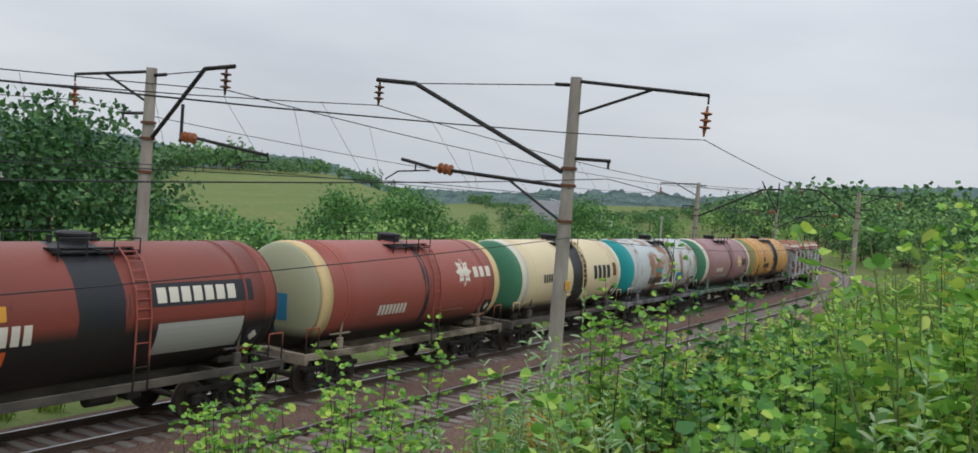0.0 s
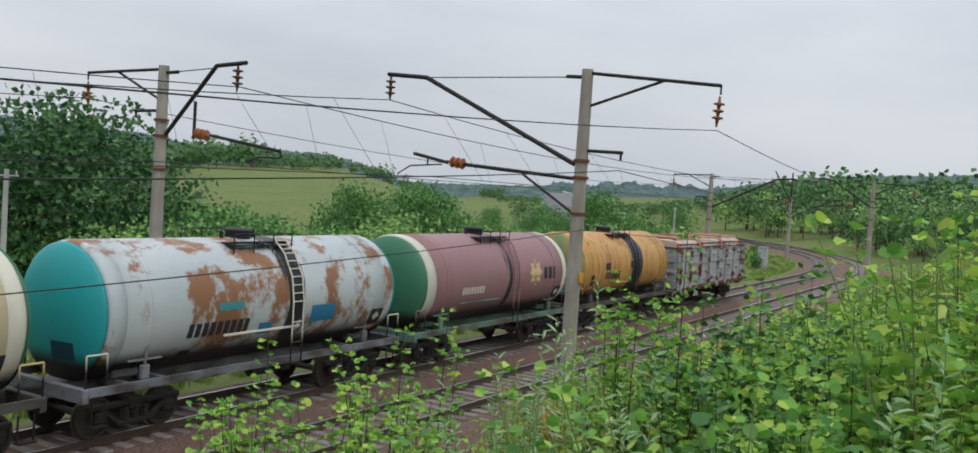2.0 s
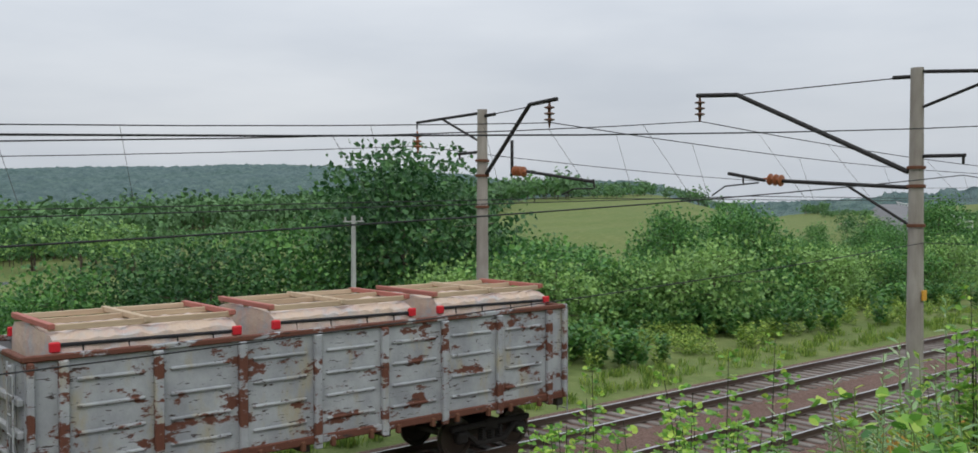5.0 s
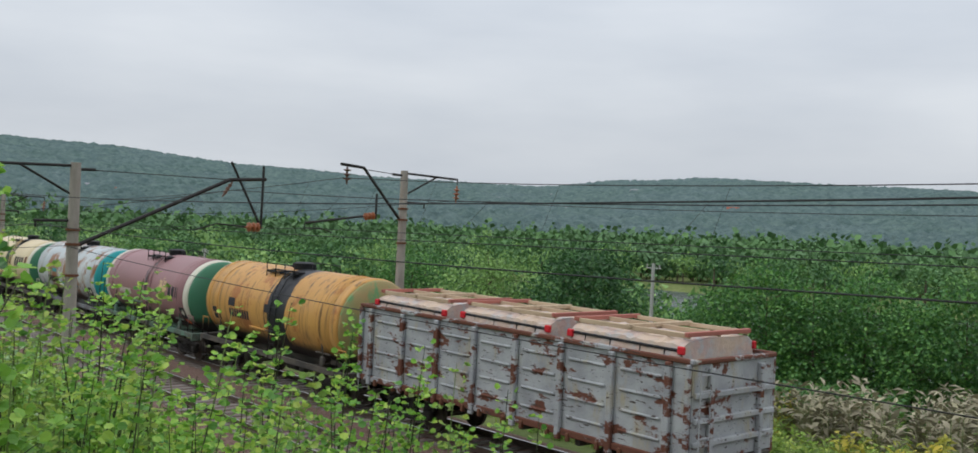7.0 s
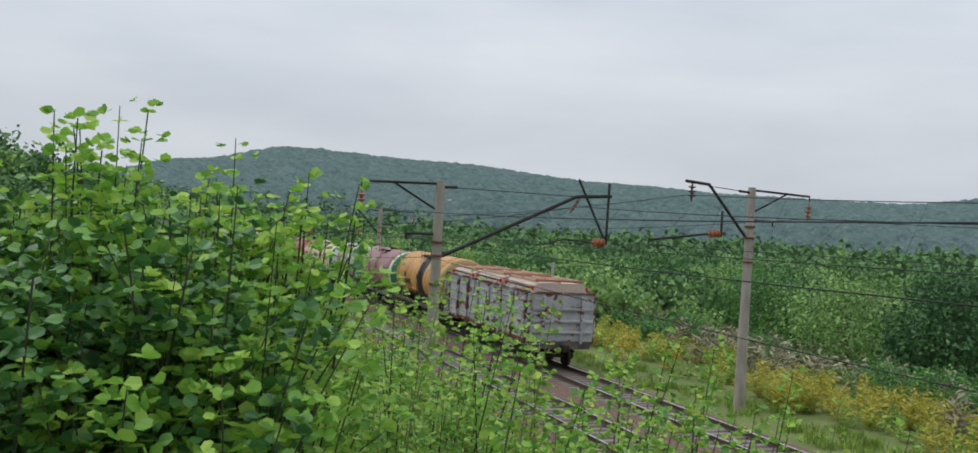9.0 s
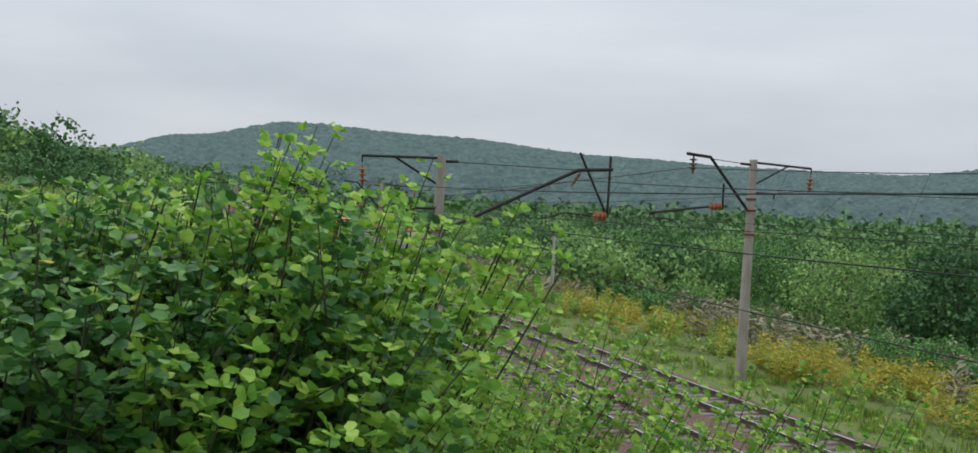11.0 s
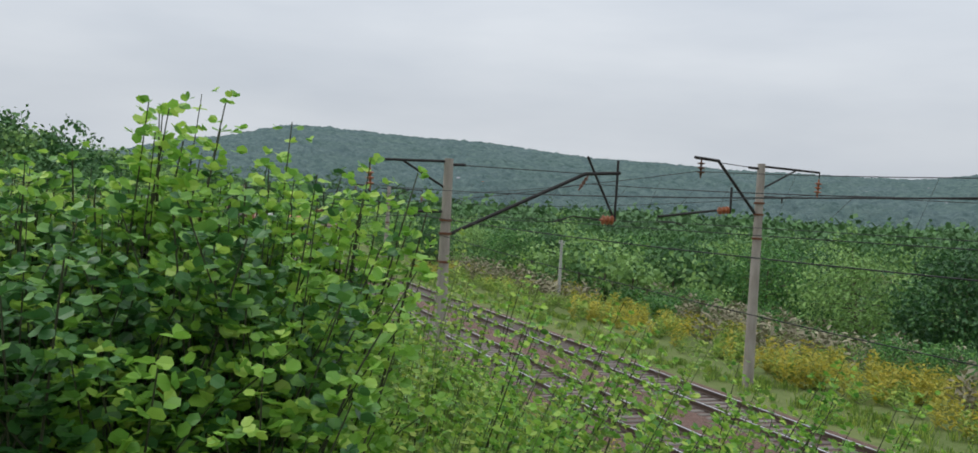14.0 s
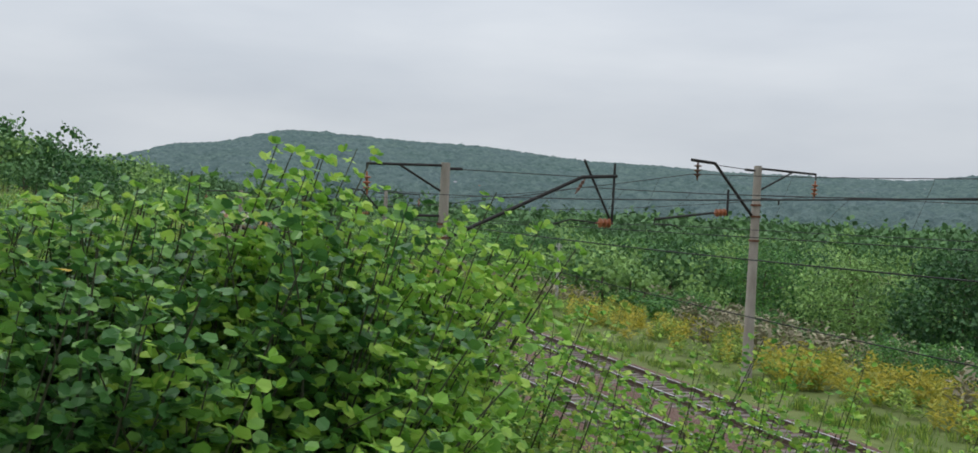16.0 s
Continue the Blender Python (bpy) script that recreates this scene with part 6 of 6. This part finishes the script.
def bush_motion():
    """The gust that follows the train lays the shoots over, down the bank."""
    axis = Vector((-0.92, 0.12, 0)).normalized()
    for ob, (x, y, z), seed in BRANCHES:
        rows = []
        for t, g in GUST:
            right = 1 - smooth(77, 89, math.degrees(math.atan2(-x, y)))
            lean = ((20 if seed >= 500 else 13) + 7 * right) * g + 2.5 * math.sin(2.1 * t + seed) * (0.3 + g)
            rows.append((t, Matrix.Translation((x, y, z)) @ Matrix.Rotation(radians(lean), 4, axis)))
        walk(ob, rows)
    for ob, (x, y, z), seed in SWAYING:
        rows = []
        for t, g in LOW_GUST:
            lean = (23 if seed > 802 else 8) * g + 3 * math.sin(2.6 * t + seed) * (0.3 + g)
            rows.append((t, Matrix.Translation((x, y, z)) @ Matrix.Rotation(radians(lean), 4, axis)))
        walk(ob, rows)


# ---- sleepers ----
def sleeper_mesh():
    bm = bmesh.new()
    box(bm, -0.13, 0.13, -1.35, 1.35, -0.34, -0.185, 0.025)
    return mesh_of(bm, "sleeper", SLEEPER)


SLEEPER_MESH = sleeper_mesh()
rest = {far_track: [], near_track: []}
base_v = np.array([v.co for v in SLEEPER_MESH.vertices])
base_f = [np.array(p.vertices) for p in SLEEPER_MESH.polygons]
for track, off in ((far_track, FAR), (near_track, NEAR)):
    s, k = -120.0, 0
    joined = Soup()
    while s < 200:
        m = on_line(s, off)
        if -36 < s < 42:
            o = new("sleeper", SLEEPER_MESH)
            o.parent, o.matrix_world = track, m
        else:
            r3, t3 = np.array(m.to_3x3()), np.array(m.translation)
            joined.add(base_v @ r3.T + t3, base_f)
        s += 0.545
        k += 1
    o = new("far_sleepers", joined.mesh("far_sleepers", [SLEEPER]))
    o.parent = track
    tagged(o, kind="stuff")

# ---- beside the curve: relay cabinets, guard rail, sheds and far houses ----
GREYBOX = material("grey_cabinet_paint", (0.42, 0.44, 0.46), 0.6)
colour(GREYBOX, mixed(GREYBOX, patches(GREYBOX, 2, 0.4, 0.65, 5), (0.44, 0.46, 0.48), (0.30, 0.31, 0.32)))
WHITEWALL = material("whitewashed_wall", (0.62, 0.62, 0.6), 0.85)
ROOF_RED = material("red_roof", (0.34, 0.12, 0.08), 0.8)
ROOF_GREY = material("grey_roof", (0.30, 0.31, 0.33), 0.8)
for x, y, h in ((100.5, 25.6, 2.2), (103.0, 26.4, 1.7)):
    z = height(x, y)
    c = thing("relay_cabinet", Matrix.Translation((x, y, z)), "grey steel trackside relay cabinet on a plinth", "relay cabinet", "relay cabinets")
    bm = bmesh.new()
    box(bm, -0.55, 0.55, -0.4, 0.4, 0.3, h, 0.03)
    part("body", bm, GREYBOX, c)
    bm = bmesh.new()
    box(bm, -0.65, 0.65, -0.5, 0.5, -0.3, 0.3, 0.02)
    part("plinth", bm, CONCRETE, c)
    bm = bmesh.new()
    box(bm, -0.45, 0.45, -0.43, -0.405, 0.4, h - 0.12, 0.01)
    part("door", bm, GREYBOX, c)
    bm = bmesh.new()
    box(bm, -0.62, 0.62, -0.48, 0.48, h, h + 0.06, 0.02)
    part("lid", bm, ROOF_GREY, c)

rail = thing("guard_rail", Matrix(), "pale steel guard rail along the far road", "guard rail")
for i in range(26):
    a, b = Vector((150 + i * 8, 62 + i * 4.4, 0)), Vector((158 + i * 8, 66.4 + i * 4.4, 0))
    za, zb = height(a.x, a.y) + 3.4, height(b.x, b.y) + 3.4
    bm = bmesh.new()
    rod(bm, (a.x, a.y, za + 0.9), (b.x, b.y, zb + 0.9), 0.16, seg=6)
    part("beam", bm, WHITEWALL, rail)
    bm = bmesh.new()
    rod(bm, (a.x, a.y, za - 3.6), (a.x, a.y, za + 1.0), 0.12, seg=6)
    part("post", bm, WHITEWALL, rail)
ASPHALT = material("asphalt", (0.16, 0.16, 0.165), 0.9)
colour(ASPHALT, mixed(ASPHALT, patches(ASPHALT, 0.4, 0.3, 0.7), (0.19, 0.19, 0.195), (0.14, 0.14, 0.145)))
bm = bmesh.new()
rows = []
for i in range(27):
    x, y = 150 + i * 8, 62 + i * 4.4
    z = height(x, y) + 3.4
    rows.append([bm.verts.new(p) for p in ((x + 2.4, y - 3.6, z - 2.6), (x + 0.4, y - 0.8, z), (x - 3, y + 5.6, z), (x - 5.4, y + 9, z - 3.5))])
for p, q in zip(rows, rows[1:]):
    for k in range(3):
        bm.faces.new((p[k], q[k], q[k + 1], p[k + 1]))
tagged(part("road", bm, ASPHALT), "grey asphalt road on a low bank", "road", kind="structure")


def house(x, y, size, roof, label):
    z = height(x, y)
    h = thing("house", Matrix.Translation((x, y, z)) @ Matrix.Rotation(x, 4, "Z"), label, "house", "far houses")
    w, l, t = size * 0.5, size * 0.7, size * 0.45
    bm = bmesh.new()
    box(bm, -w, w, -l, l, -1, t)
    part("wall", bm, WHITEWALL, h)
    bm = bmesh.new()
    v = [bm.verts.new(p) for p in ((-w - 0.4, -l - 0.4, t), (w + 0.4, -l - 0.4, t), (w + 0.4, l + 0.4, t), (-w - 0.4, l + 0.4, t), (0, -l - 0.4, t + w * 0.8), (0, l + 0.4, t + w * 0.8))]
    for f in ((0, 1, 4), (3, 5, 2), (0, 4, 5, 3), (1, 2, 5, 4), (0, 3, 2, 1)):
        bm.faces.new([v[i] for i in f])
    part("roof", bm, roof, h)
    for k in (-0.5, 0.5):
        bm = bmesh.new()
        box(bm, w - 0.02, w + 0.06, k * l - 0.6, k * l + 0.6, t * 0.3, t * 0.8)
        part("window", bm, LETTER_DARK, h)


rng = np.random.default_rng(88)
for i in range(22):
    yaw, dist = (rng.uniform(66, 78), rng.uniform(640, 900)) if i < 10 else (rng.uniform(28, 58), rng.uniform(760, 1250))
    x, y, z = polar(yaw, dist)
    house(x, y, rng.uniform(6, 9), (ROOF_GREY, ROOF_RED)[i % 4 == 0], "small white house with a pitched roof among the woods")


def wheel_motion():
    """The wheels of the wagons that pass close by roll along the rail."""
    steps = [(k / 30, k) for k in range(481)]
    times, tails = [t for t, _ in TAIL], [s for _, s in TAIL]
    for w in NEAR_WHEELS[:12]:
        place = Matrix.Translation(w.location) @ Matrix.Rotation(radians(90), 4, "X")
        walk(w, [(t, place @ Matrix.Rotation(float(np.interp(t, times, tails)) / 0.475, 4, "Z")) for t, _ in steps])



_train_motions = motions


def motions():
    _train_motions()
    bush_motion()
    wheel_motion()


motions()
